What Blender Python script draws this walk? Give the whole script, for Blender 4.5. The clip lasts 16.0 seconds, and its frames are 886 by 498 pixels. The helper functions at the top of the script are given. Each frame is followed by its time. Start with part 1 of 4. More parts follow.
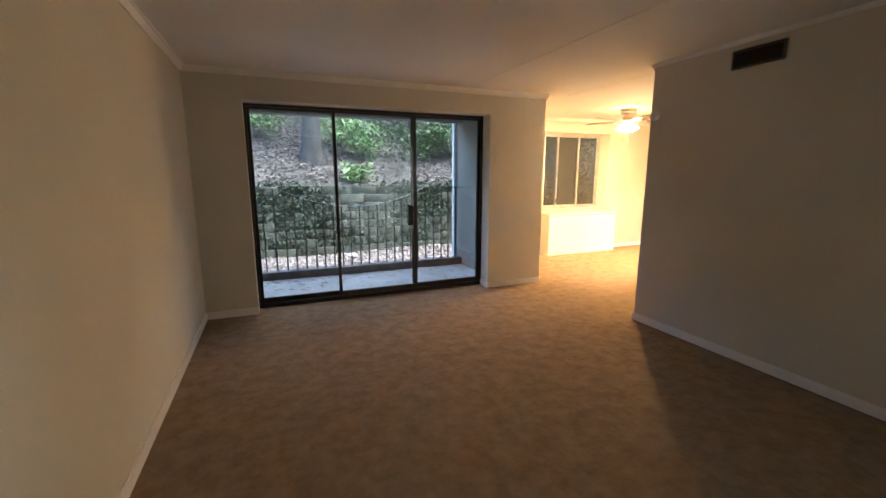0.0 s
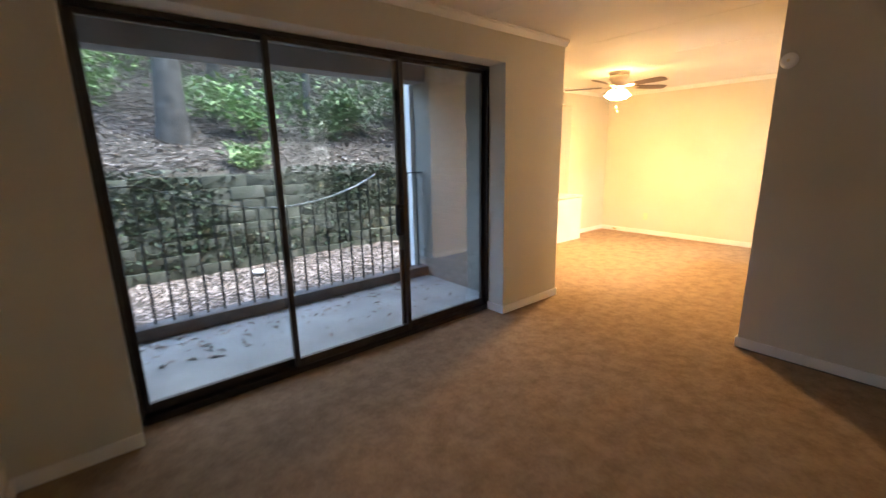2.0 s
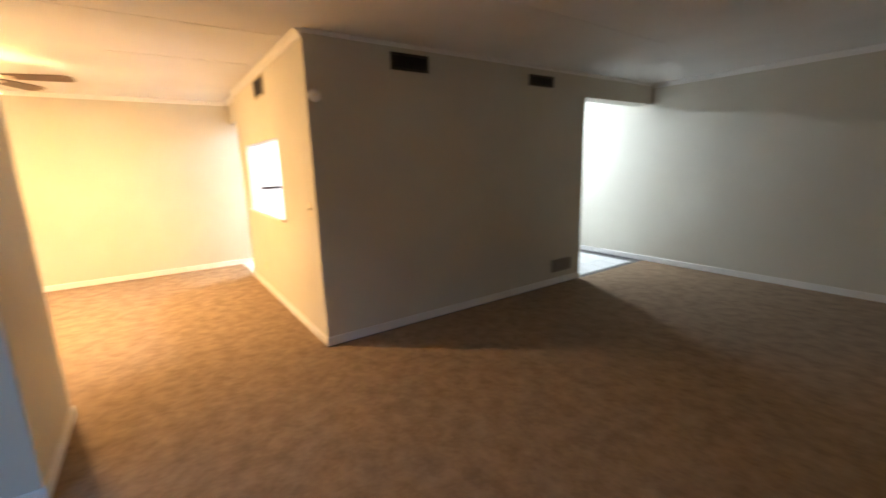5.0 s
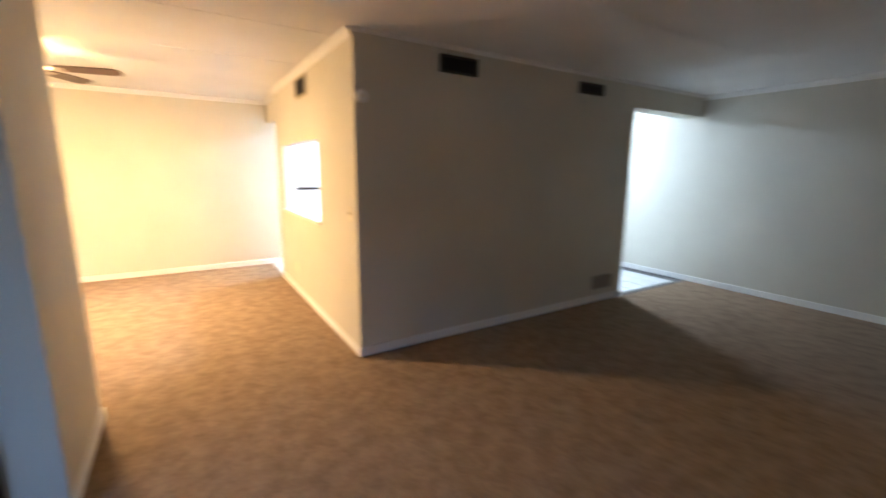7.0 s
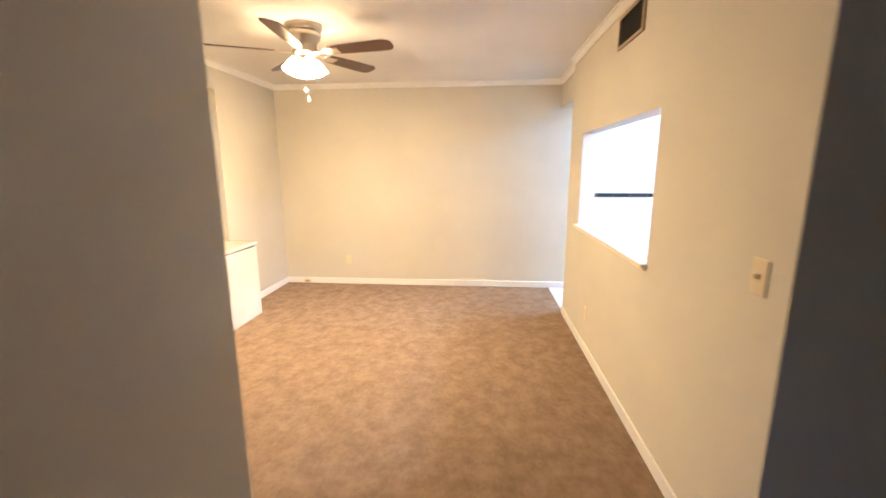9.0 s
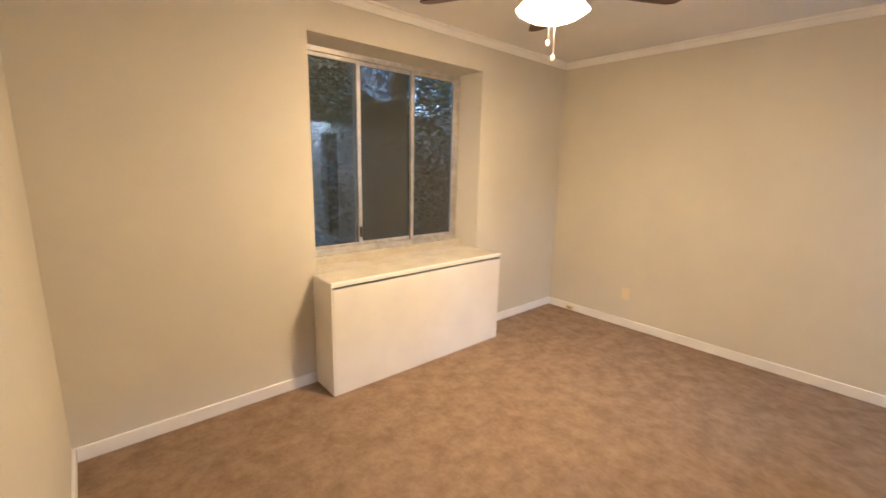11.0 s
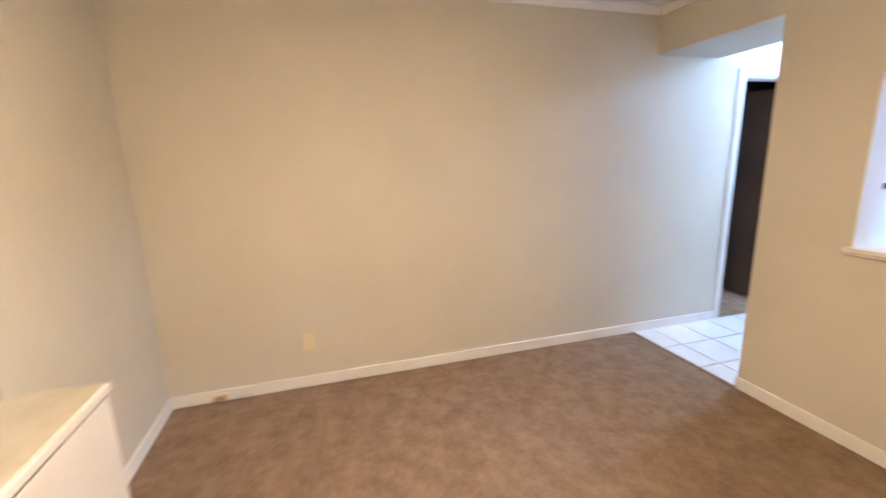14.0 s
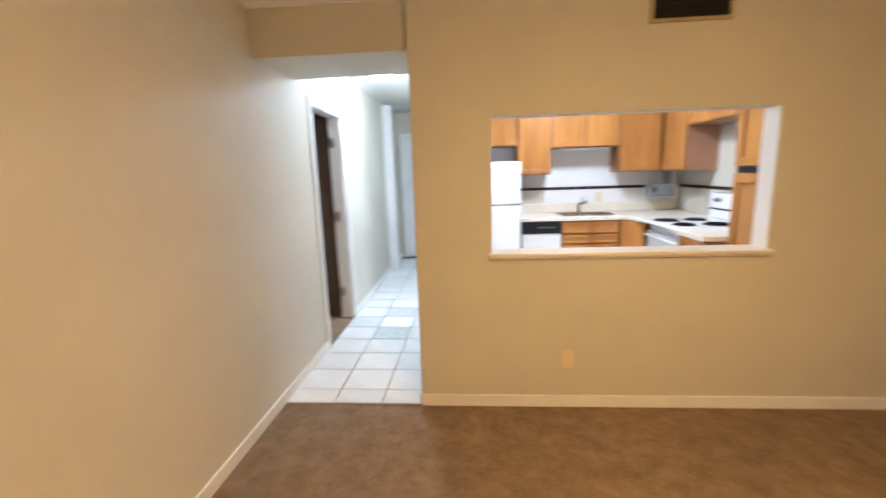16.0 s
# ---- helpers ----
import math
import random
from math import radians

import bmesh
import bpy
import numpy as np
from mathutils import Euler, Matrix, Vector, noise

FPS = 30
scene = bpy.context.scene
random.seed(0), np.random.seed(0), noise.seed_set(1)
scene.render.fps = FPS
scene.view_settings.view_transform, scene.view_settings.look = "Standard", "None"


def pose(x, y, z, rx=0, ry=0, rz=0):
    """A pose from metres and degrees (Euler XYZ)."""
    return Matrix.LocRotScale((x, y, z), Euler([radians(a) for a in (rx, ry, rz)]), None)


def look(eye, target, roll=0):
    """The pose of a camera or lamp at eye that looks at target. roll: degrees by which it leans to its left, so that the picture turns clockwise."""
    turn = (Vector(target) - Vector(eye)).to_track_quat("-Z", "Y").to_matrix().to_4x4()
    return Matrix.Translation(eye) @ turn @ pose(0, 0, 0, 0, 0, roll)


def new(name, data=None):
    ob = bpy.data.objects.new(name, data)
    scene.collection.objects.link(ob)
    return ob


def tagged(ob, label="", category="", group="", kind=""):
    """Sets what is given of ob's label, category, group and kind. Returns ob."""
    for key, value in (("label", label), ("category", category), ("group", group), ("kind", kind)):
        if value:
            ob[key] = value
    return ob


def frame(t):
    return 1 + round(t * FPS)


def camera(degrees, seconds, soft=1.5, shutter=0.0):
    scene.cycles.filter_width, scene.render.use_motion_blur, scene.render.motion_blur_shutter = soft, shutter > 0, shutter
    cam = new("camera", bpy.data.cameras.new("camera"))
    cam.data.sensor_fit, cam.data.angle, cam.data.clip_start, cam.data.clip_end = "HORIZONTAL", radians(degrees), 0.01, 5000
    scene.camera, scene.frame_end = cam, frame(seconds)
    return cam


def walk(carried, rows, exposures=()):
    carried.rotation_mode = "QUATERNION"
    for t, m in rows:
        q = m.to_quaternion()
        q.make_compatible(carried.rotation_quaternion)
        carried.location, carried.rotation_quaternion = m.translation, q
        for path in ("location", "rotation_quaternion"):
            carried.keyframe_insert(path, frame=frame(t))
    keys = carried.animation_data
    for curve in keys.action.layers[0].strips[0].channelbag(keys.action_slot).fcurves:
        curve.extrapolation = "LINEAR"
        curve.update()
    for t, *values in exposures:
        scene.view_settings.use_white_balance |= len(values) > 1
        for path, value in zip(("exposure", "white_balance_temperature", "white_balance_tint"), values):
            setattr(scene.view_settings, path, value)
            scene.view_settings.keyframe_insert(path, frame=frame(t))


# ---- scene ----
cam = camera(94.0, 16.0, soft=1.5, shutter=0.6)
PATH = [
    (0, (0.381, 0.011, 1.462), (1.121, 1.834, 1.102), 0.0),
    (0.5, (0.351, 0.573, 1.455), (1.165, 2.348, 1.023), -0.5),
    (1, (0.243, 1.089, 1.467), (1.191, 2.791, 1.013), -0.6),
    (1.5, (0.189, 1.641, 1.462), (1.224, 3.299, 1.038), -1.1),
    (2, (0.18, 2.166, 1.443), (1.411, 3.678, 0.999), -1.1),
    (2.5, (0.203, 2.733, 1.437), (1.678, 4.012, 1.0), -1.2),
    (3, (0.307, 3.195, 1.392), (2.046, 4.103, 1.008), -1.6),
    (3.5, (0.358, 3.531, 1.394), (2.274, 3.973, 1.031), -2.4),
    (4, (0.494, 3.778, 1.393), (2.457, 3.674, 1.026), -2.7),
    (4.5, (0.537, 3.975, 1.431), (2.389, 3.326, 1.045), -2.6),
    (4.7, (0.519, 4.034, 1.458), (2.288, 3.188, 1.061), -2.2),
    (5.75, (0.47, 4.03, 1.44), (1.80, 2.576, 1.055), -1.0),
    (6.8, (0.605, 4.046, 1.479), (2.136, 2.818, 1.096), 0.6),
    (7, (0.733, 4.089, 1.469), (2.398, 3.047, 1.095), 0.6),
    (7.5, (1.109, 4.037, 1.435), (3.017, 3.533, 1.112), 0.6),
    (8, (1.526, 3.997, 1.453), (3.499, 3.889, 1.149), 0.0),
    (8.5, (1.976, 3.967, 1.446), (3.949, 4.056, 1.129), -0.3),
    (9, (2.515, 3.862, 1.462), (4.47, 4.034, 1.077), -0.2),
    (9.5, (2.979, 3.822, 1.459), (4.888, 4.237, 1.032), 0.6),
    (10, (3.355, 3.788, 1.481), (5.121, 4.614, 1.035), 1.5),
    (10.2, (3.493, 3.788, 1.487), (5.167, 4.784, 1.036), 1.8),
    (11.25, (3.90, 3.95, 1.44), (5.15, 5.46, 1.05), 1.2),
    (12.3, (4.116, 4.449, 1.419), (5.626, 5.689, 0.995), 0.4),
    (12.5, (4.187, 4.558, 1.428), (5.825, 5.631, 1.022), -0.2),
    (13, (4.441, 4.855, 1.445), (6.314, 5.435, 1.052), -1.3),
    (13.5, (4.683, 5.155, 1.428), (6.638, 5.166, 1.008), -1.6),
    (14, (4.922, 5.356, 1.425), (6.803, 4.818, 1.007), -1.7),
    (14.5, (5.259, 5.488, 1.425), (6.909, 4.433, 1.021), -1.4),
    (15, (5.602, 5.532, 1.43), (6.876, 4.046, 1.017), -1.1),
    (15.5, (5.975, 5.478, 1.428), (6.756, 3.678, 1.041), -1.3),
    (16, (6.315, 5.39, 1.452), (6.458, 3.429, 1.086), -1.8),
]
EXPOSURES = [(0.0, 4.05, 5900, 10), (2.0, 3.85, 6100, 11), (3.0, 3.85, 6300, 13), (4.5, 3.85, 6100, 12), (7.0, 3.9, 5200, 10), (8.5, 3.7, 4900, 10), (9.0, 3.3, 4650, 10), (9.5, 2.75, 4500, 9), (10.0, 2.5, 5050, 10), (12.5, 2.58, 4050, 12), (13.5, 2.7, 4050, 12), (14.0, 2.6, 4450, 12), (14.5, 2.48, 5350, 11), (16.0, 2.36, 5500, 10)]
walk(cam, [(t, look(eye, target, roll)) for t, eye, target, roll in PATH], EXPOSURES)

# ---- world, sun ----
SKY, SUN = 0.15, 1.5
world = bpy.data.worlds.new("sky")
scene.world = world
world.use_nodes = True
sky = world.node_tree.nodes.new("ShaderNodeTexSky")
sky.sky_type, sky.sun_disc, sky.sun_elevation, sky.sun_rotation = "NISHITA", False, radians(48), radians(20)
background = world.node_tree.nodes["Background"]
background.inputs["Strength"].default_value = SKY
world.node_tree.links.new(sky.outputs[0], background.inputs["Color"])
sun = new("sun", bpy.data.lights.new("sun", "SUN"))
sun.data.energy, sun.data.angle, sun.data.color = SUN, radians(35), (1.0, 0.96, 0.9)
sun.matrix_world = look((12, 3, 20), (2, 10, 0))
FAN_GLOW, BULB_GLOW, HALL_GLOW, KITCHEN_GLOW, ENTRY_GLOW = 5.0, 262.0, 40.0, 34.0, 26.0


# ---- materials ----
def mat(name, color, rough=0.6, metal=0.0, vary=0.12, scale=3.0, bump=0.0, grain=80.0, per_object=0.0, spec=0.5, second=None, rugged=0.5):
    """A painted or natural surface: base colour varied by broad stains and fine grain, with a fine relief."""
    m = bpy.data.materials.new(name)
    m.use_nodes = True
    nodes, links = m.node_tree.nodes, m.node_tree.links
    shader = nodes["Principled BSDF"]
    shader.inputs["Roughness"].default_value, shader.inputs["Metallic"].default_value = rough, metal
    shader.inputs["Specular IOR Level"].default_value = spec
    coords = nodes.new("ShaderNodeTexCoord")
    broad, fine = nodes.new("ShaderNodeTexNoise"), nodes.new("ShaderNodeTexNoise")
    for tex, s, d in ((broad, scale, 7), (fine, grain, 3)):
        tex.inputs["Scale"].default_value, tex.inputs["Detail"].default_value, tex.inputs["Roughness"].default_value = s, d, rugged
        links.new(coords.outputs["Object"], tex.inputs["Vector"])
    ramp = nodes.new("ShaderNodeMix")
    ramp.data_type = "RGBA"
    dark = second if second else tuple(c * (1 - vary) for c in color)
    light = color if second else tuple(min(1, c * (1 + vary)) for c in color)
    ramp.inputs["A"].default_value, ramp.inputs["B"].default_value = (*dark, 1), (*light, 1)
    stretch = nodes.new("ShaderNodeMapRange")
    stretch.inputs["From Min"].default_value, stretch.inputs["From Max"].default_value = 0.35, 0.65
    links.new(broad.outputs["Fac"], stretch.inputs["Value"])
    add = nodes.new("ShaderNodeMath")
    add.operation, add.inputs[1].default_value = "MULTIPLY_ADD", 0.35
    links.new(fine.outputs["Fac"], add.inputs[0])
    links.new(stretch.outputs[0], add.inputs[2])
    shift = nodes.new("ShaderNodeMath")
    shift.operation, shift.use_clamp, shift.inputs[1].default_value = "SUBTRACT", True, 0.17
    links.new(add.outputs[0], shift.inputs[0])
    links.new(shift.outputs[0], ramp.inputs["Factor"])
    out = ramp.outputs["Result"]
    if per_object:
        info, hsv, mul = nodes.new("ShaderNodeObjectInfo"), nodes.new("ShaderNodeHueSaturation"), nodes.new("ShaderNodeMapRange")
        mul.inputs["To Min"].default_value, mul.inputs["To Max"].default_value = 1 - per_object, 1 + per_object
        links.new(info.outputs["Random"], mul.inputs["Value"])
        links.new(mul.outputs[0], hsv.inputs["Value"])
        links.new(out, hsv.inputs["Color"])
        out = hsv.outputs[0]
    links.new(out, shader.inputs["Base Color"])
    if bump:
        relief = nodes.new("ShaderNodeBump")
        relief.inputs["Strength"].default_value, relief.inputs["Distance"].default_value = bump, 0.01
        links.new(fine.outputs["Fac"], relief.inputs["Height"])
        links.new(relief.outputs[0], shader.inputs["Normal"])
    return m


def leaf_mat(name, a, b, rough=0.6):
    """Leaves whose colour runs from a to b, leaf by leaf."""
    m = bpy.data.materials.new(name)
    m.use_nodes = True
    nodes, links = m.node_tree.nodes, m.node_tree.links
    shader, geo, mix = nodes["Principled BSDF"], nodes.new("ShaderNodeNewGeometry"), nodes.new("ShaderNodeMix")
    mix.data_type = "RGBA"
    mix.inputs["A"].default_value, mix.inputs["B"].default_value = (*a, 1), (*b, 1)
    links.new(geo.outputs["Random Per Island"], mix.inputs["Factor"])
    links.new(mix.outputs["Result"], shader.inputs["Base Color"])
    shader.inputs["Roughness"].default_value = rough
    return m


def wood_mat(name, a, b, rough=0.35):
    """Varnished wood with long grain along z."""
    m = mat(name, b, rough, vary=0.1, second=a, scale=6, grain=120, bump=0.03)
    for n in m.node_tree.nodes:
        if n.type == "TEX_NOISE":
            stretch = m.node_tree.nodes.new("ShaderNodeMapping")
            stretch.inputs["Scale"].default_value = (1, 1, 0.12)
            link = n.inputs["Vector"].links[0]
            source = link.from_socket
            m.node_tree.links.new(source, stretch.inputs["Vector"])
            m.node_tree.links.new(stretch.outputs[0], n.inputs["Vector"])
    return m


def glow_mat(name, color, strength):
    m = bpy.data.materials.new(name)
    m.use_nodes = True
    shader = m.node_tree.nodes["Principled BSDF"]
    shader.inputs["Base Color"].default_value = (0.9, 0.9, 0.88, 1)
    shader.inputs["Emission Color"].default_value = (*color, 1)
    shader.inputs["Emission Strength"].default_value = strength
    return m


def pane_mat(name, tint, gain=1.0, dust=0.0):
    """A pane: see-through, with a Fresnel gloss and a film of dust."""
    m = bpy.data.materials.new(name)
    m.use_nodes = True
    nodes, links = m.node_tree.nodes, m.node_tree.links
    nodes.remove(nodes["Principled BSDF"])
    clear, gloss, mix, fresnel = (nodes.new(k) for k in ("ShaderNodeBsdfTransparent", "ShaderNodeBsdfGlossy", "ShaderNodeMixShader", "ShaderNodeLayerWeight"))
    clear.inputs["Color"].default_value = (*tint, 1)
    gloss.inputs["Roughness"].default_value = 0.015
    fresnel.inputs["Blend"].default_value = 0.5
    curve = nodes.new("ShaderNodeMath")
    curve.operation, curve.inputs[1].default_value = "POWER", 5.0
    links.new(fresnel.outputs["Facing"], curve.inputs[0])
    more = nodes.new("ShaderNodeMath")
    more.operation, more.use_clamp, more.inputs[1].default_value, more.inputs[2].default_value = "MULTIPLY_ADD", True, 0.9 * gain, 0.04 * gain
    links.new(curve.outputs[0], more.inputs[0])
    links.new(more.outputs[0], mix.inputs["Fac"])
    film, veil = nodes.new("ShaderNodeBsdfDiffuse"), nodes.new("ShaderNodeMixShader")
    film.inputs["Color"].default_value, veil.inputs["Fac"].default_value = (0.62, 0.66, 0.62, 1), dust
    links.new(clear.outputs[0], veil.inputs[1])
    links.new(film.outputs[0], veil.inputs[2])
    links.new(veil.outputs[0], mix.inputs[1])
    links.new(gloss.outputs[0], mix.inputs[2])
    links.new(mix.outputs[0], nodes["Material Output"].inputs["Surface"])
    return m


PAINT = mat("greige wall paint", (0.60, 0.57, 0.48), 0.75, vary=0.035, scale=1.3, bump=0.06, grain=260)
WHITE_WALL = mat("white wall paint", (0.78, 0.78, 0.76), 0.7, vary=0.02, scale=1.5, bump=0.05, grain=260)
CEILING = mat("flat white ceiling paint", (0.74, 0.73, 0.70), 0.85, vary=0.04, scale=1.1, bump=0.12, grain=190)
TRIM = mat("white gloss trim paint", (0.80, 0.79, 0.76), 0.4, vary=0.03, scale=4)
CARPET = mat("brown cut pile carpet", (0.40, 0.288, 0.186), 0.95, scale=8.0, rugged=0.75, vary=0.2, bump=0.9, grain=330, spec=0.1, second=(0.245, 0.172, 0.108))
TILE = mat("white glazed floor tile", (0.78, 0.79, 0.78), 0.22, vary=0.05, scale=5, per_object=0.04)
TILE_GREY = mat("mottled grey floor tile", (0.60, 0.64, 0.64), 0.25, vary=0.12, scale=22, per_object=0.06)
GROUT = mat("dark floor grout", (0.12, 0.115, 0.11), 0.9)
BRONZE = mat("dark bronze anodised aluminium", (0.045, 0.036, 0.030), 0.38, 0.6, vary=0.2, scale=9)
BRONZE_LIGHT = mat("worn bronze aluminium", (0.05, 0.039, 0.031), 0.5, 0.25, vary=0.2, scale=9)
BLACK = mat("black plastic", (0.012, 0.012, 0.013), 0.6, spec=0.25)
ALU = mat("mill aluminium", (0.55, 0.54, 0.52), 0.38, 0.75, vary=0.15, scale=14)
GLASS = pane_mat("window glass", (0.93, 0.95, 0.94), 2.2)
GLASS_2 = pane_mat("dusty window glass", (0.55, 0.58, 0.57), 2.2, 0.03)
SCREEN = mat("insect screen", (0.05, 0.055, 0.06), 0.8)
weave, hole = SCREEN.node_tree.nodes.new("ShaderNodeMixShader"), SCREEN.node_tree.nodes.new("ShaderNodeBsdfTransparent")
weave.inputs["Fac"].default_value = 0.62
SCREEN.node_tree.links.new(hole.outputs[0], weave.inputs[1])
SCREEN.node_tree.links.new(SCREEN.node_tree.nodes["Principled BSDF"].outputs[0], weave.inputs[2])
SCREEN.node_tree.links.new(weave.outputs[0], SCREEN.node_tree.nodes["Material Output"].inputs["Surface"])
VENT_DARK = mat("dark vent louvre", (0.009, 0.008, 0.007), 0.7)
VENT_FRAME = mat("brown vent frame", (0.04, 0.032, 0.026), 0.5)
VENT_CREAM = mat("cream vent frame", (0.42, 0.35, 0.20), 0.5)
IVORY = mat("ivory plastic plate", (0.72, 0.63, 0.42), 0.35, vary=0.03)
OAK = wood_mat("honey oak cabinet", (0.38, 0.155, 0.036), (0.54, 0.25, 0.064), 0.24)
OAK_DARK = wood_mat("oak cabinet frame", (0.20, 0.078, 0.02), (0.30, 0.13, 0.035), 0.3)
OAK_SIDE = mat("pinkish brown cabinet side", (0.40, 0.205, 0.11), 0.5)
COUNTER = mat("cream laminate worktop", (0.76, 0.70, 0.58), 0.35, vary=0.04, scale=30)
APPLIANCE = mat("white appliance enamel", (0.80, 0.81, 0.82), 0.25, vary=0.015)
STEEL = mat("brushed steel", (0.5, 0.5, 0.5), 0.3, 1.0, vary=0.1)
NICKEL = mat("brushed nickel", (0.62, 0.57, 0.50), 0.28, 1.0, vary=0.06, scale=8)
WALNUT = wood_mat("dark walnut fan blade", (0.045, 0.017, 0.008), (0.085, 0.033, 0.014), 0.35)
STRIPE = mat("dark stripe tile", (0.035, 0.03, 0.03), 0.2, per_object=0.3)
GREY_PLASTIC = mat("grey plastic", (0.20, 0.21, 0.21), 0.4)
CONCRETE = mat("pale balcony concrete", (0.33, 0.35, 0.35), 0.85, vary=0.16, scale=2.2, bump=0.2, grain=70)
CURB = mat("weathered dark concrete", (0.10, 0.10, 0.098), 0.9, vary=0.3, scale=5, bump=0.3, grain=60)
STUCCO = mat("grey balcony stucco", (0.22, 0.21, 0.185), 0.9, vary=0.12, scale=3, bump=0.5, grain=120)
BRICK = mat("beige painted brick", (0.24, 0.225, 0.19), 0.85, vary=0.12, scale=6, bump=0.4, grain=90, per_object=0.06)
SOFFIT = mat("grey balcony ceiling", (0.20, 0.205, 0.21), 0.9, vary=0.15, scale=3)
IRON = mat("black railing iron", (0.025, 0.027, 0.028), 0.5, 0.3, vary=0.4, scale=20)
PALE_IRON = mat("pale worn handrail", (0.34, 0.37, 0.36), 0.45, 0.2, vary=0.2, scale=20)
STONE = mat("mossy retaining block", (0.075, 0.077, 0.062), 0.95, vary=0.4, scale=4, bump=0.5, grain=38, per_object=0.15, second=(0.04, 0.048, 0.030))
SOIL = mat("leafy soil", (0.075, 0.062, 0.05), 0.95, scale=2.5, bump=1.0, grain=30, second=(0.035, 0.03, 0.022))
BARK = mat("grey tree bark", (0.055, 0.049, 0.042), 0.95, vary=0.5, scale=7, bump=1.0, grain=35, second=(0.022, 0.02, 0.017))
LITTER = leaf_mat("pale dead leaves", (0.12, 0.085, 0.065), (0.46, 0.38, 0.34))
BANK_LITTER = leaf_mat("brown dead leaves", (0.02, 0.016, 0.012), (0.36, 0.31, 0.28))
GREEN = leaf_mat("green leaves", (0.02, 0.045, 0.016), (0.10, 0.16, 0.05), 0.5)
DARK_GREEN = leaf_mat("dark green leaves", (0.007, 0.016, 0.008), (0.03, 0.055, 0.02), 0.5)
FERN = leaf_mat("bright fern leaves", (0.06, 0.14, 0.035), (0.19, 0.28, 0.09), 0.5)
# dark base colour carries the gloom of the unlit side room
UNLIT_BROWN = mat("dark brown with unlit shade in the colour", (0.10, 0.065, 0.045), 0.8)
PAPER = mat("white litter paper", (0.5, 0.51, 0.53), 0.8)
# old sill paint; its dull yellow also stands for shade on the heater cover
SHADED_OLD_PAINT = mat("old white paint with yellowish shade in the colour", (0.58, 0.54, 0.43), 0.6, vary=0.2, scale=5, second=(0.46, 0.42, 0.31), rugged=0.65)


# ---- mesh helpers ----
def box(bm, x0, x1, y0, y1, z0, z1, bevel=0.0, m=None):
    made = bmesh.ops.create_cube(bm, size=1.0, matrix=Matrix.LocRotScale(((x0 + x1) / 2, (y0 + y1) / 2, (z0 + z1) / 2), None, (x1 - x0, y1 - y0, z1 - z0)))
    verts = made["verts"]
    if m is not None:
        bmesh.ops.transform(bm, matrix=m, verts=verts)
    if bevel:
        bmesh.ops.bevel(bm, geom=list({e for v in verts for e in v.link_edges}), offset=bevel, segments=2, affect="EDGES", profile=0.5)


def tube(bm, a, b, r0, r1=None, n=12):
    a, b = Vector(a), Vector(b)
    turn = (b - a).to_track_quat("Z", "Y").to_matrix().to_4x4()
    bmesh.ops.create_cone(bm, cap_ends=True, segments=n, radius1=r0, radius2=r0 if r1 is None else r1, depth=(b - a).length,
                          matrix=Matrix.Translation((a + b) / 2) @ turn)


def lathe(bm, x, y, profile, n=32):
    """Turns (radius, z) pairs round the upright through x, y."""
    rings = [[bm.verts.new((x + r * math.cos(2 * math.pi * i / n), y + r * math.sin(2 * math.pi * i / n), z)) for i in range(n)] for r, z in profile]
    for low, high in zip(rings, rings[1:]):
        for i in range(n):
            bm.faces.new((low[i], low[(i + 1) % n], high[(i + 1) % n], high[i]))
    if profile[0][0] > 0.001:
        bm.faces.new(rings[0][::-1])
    if profile[-1][0] > 0.001:
        bm.faces.new(rings[-1])


def mesh_of(name, bm, material, smooth=False):
    me = bpy.data.meshes.new(name)
    bmesh.ops.recalc_face_normals(bm, faces=bm.faces)
    bm.to_mesh(me)
    bm.free()
    me.materials.append(material)
    if smooth:
        for p in me.polygons:
            p.use_smooth = True
    return me


def part(name, bm, material, parent=None, label="", smooth=False):
    ob = new(name, mesh_of(name, bm, material, smooth))
    if parent is not None:
        ob.parent = parent
    return tagged(ob, label) if label else ob


def boxes(*specs, bevel=0.0):
    bm = bmesh.new()
    for s in specs:
        box(bm, *s, bevel=bevel)
    return bm


def block(name, material, *spec, parent=None, label="", bevel=0.004):
    return part(name, boxes(spec, bevel=bevel), material, parent, label)


def thing(name, label, category, group="", kind=""):
    return tagged(new(name), label, category, group, kind)


def structure(name, bm, material, label, category):
    return tagged(part(name, bm, material), label, category, "", "structure")


# ---- shell ----
H = 2.44
structure("wall_west", boxes((-0.46, -0.34, -1.85, 4.90, 0, H)), PAINT, "greige painted living room side wall", "wall")
structure("wall_north", boxes((-0.34, 0.15, 4.615, 4.90, 0, H), (2.87, 3.30, 4.615, 4.90, 0, H), (0.15, 2.87, 4.615, 4.90, 2.165, H)), PAINT,
          "greige living room wall round the patio door", "wall")
structure("wall_pier", boxes((3.30, 3.663, 4.615, 6.345, 0, H)), PAINT, "greige pier between living room and dining room", "wall")
structure("wall_window", boxes((3.30, 4.926, 6.345, 6.72, 0, H), (6.393, 7.68, 6.345, 6.72, 0, H), (4.926, 6.393, 6.345, 6.72, 2.195, H), (4.926, 6.393, 6.345, 6.72, 0, 0.735)),
          PAINT, "greige dining room wall with a deep window recess", "wall")
structure("wall_east", boxes((7.557, 7.68, 2.11, 6.345, 0, H), (7.557, 7.68, -1.73, 1.36, 0, H), (7.557, 7.68, 1.36, 2.11, 2.01, H)), PAINT,
          "greige wall running on into the hall", "wall")
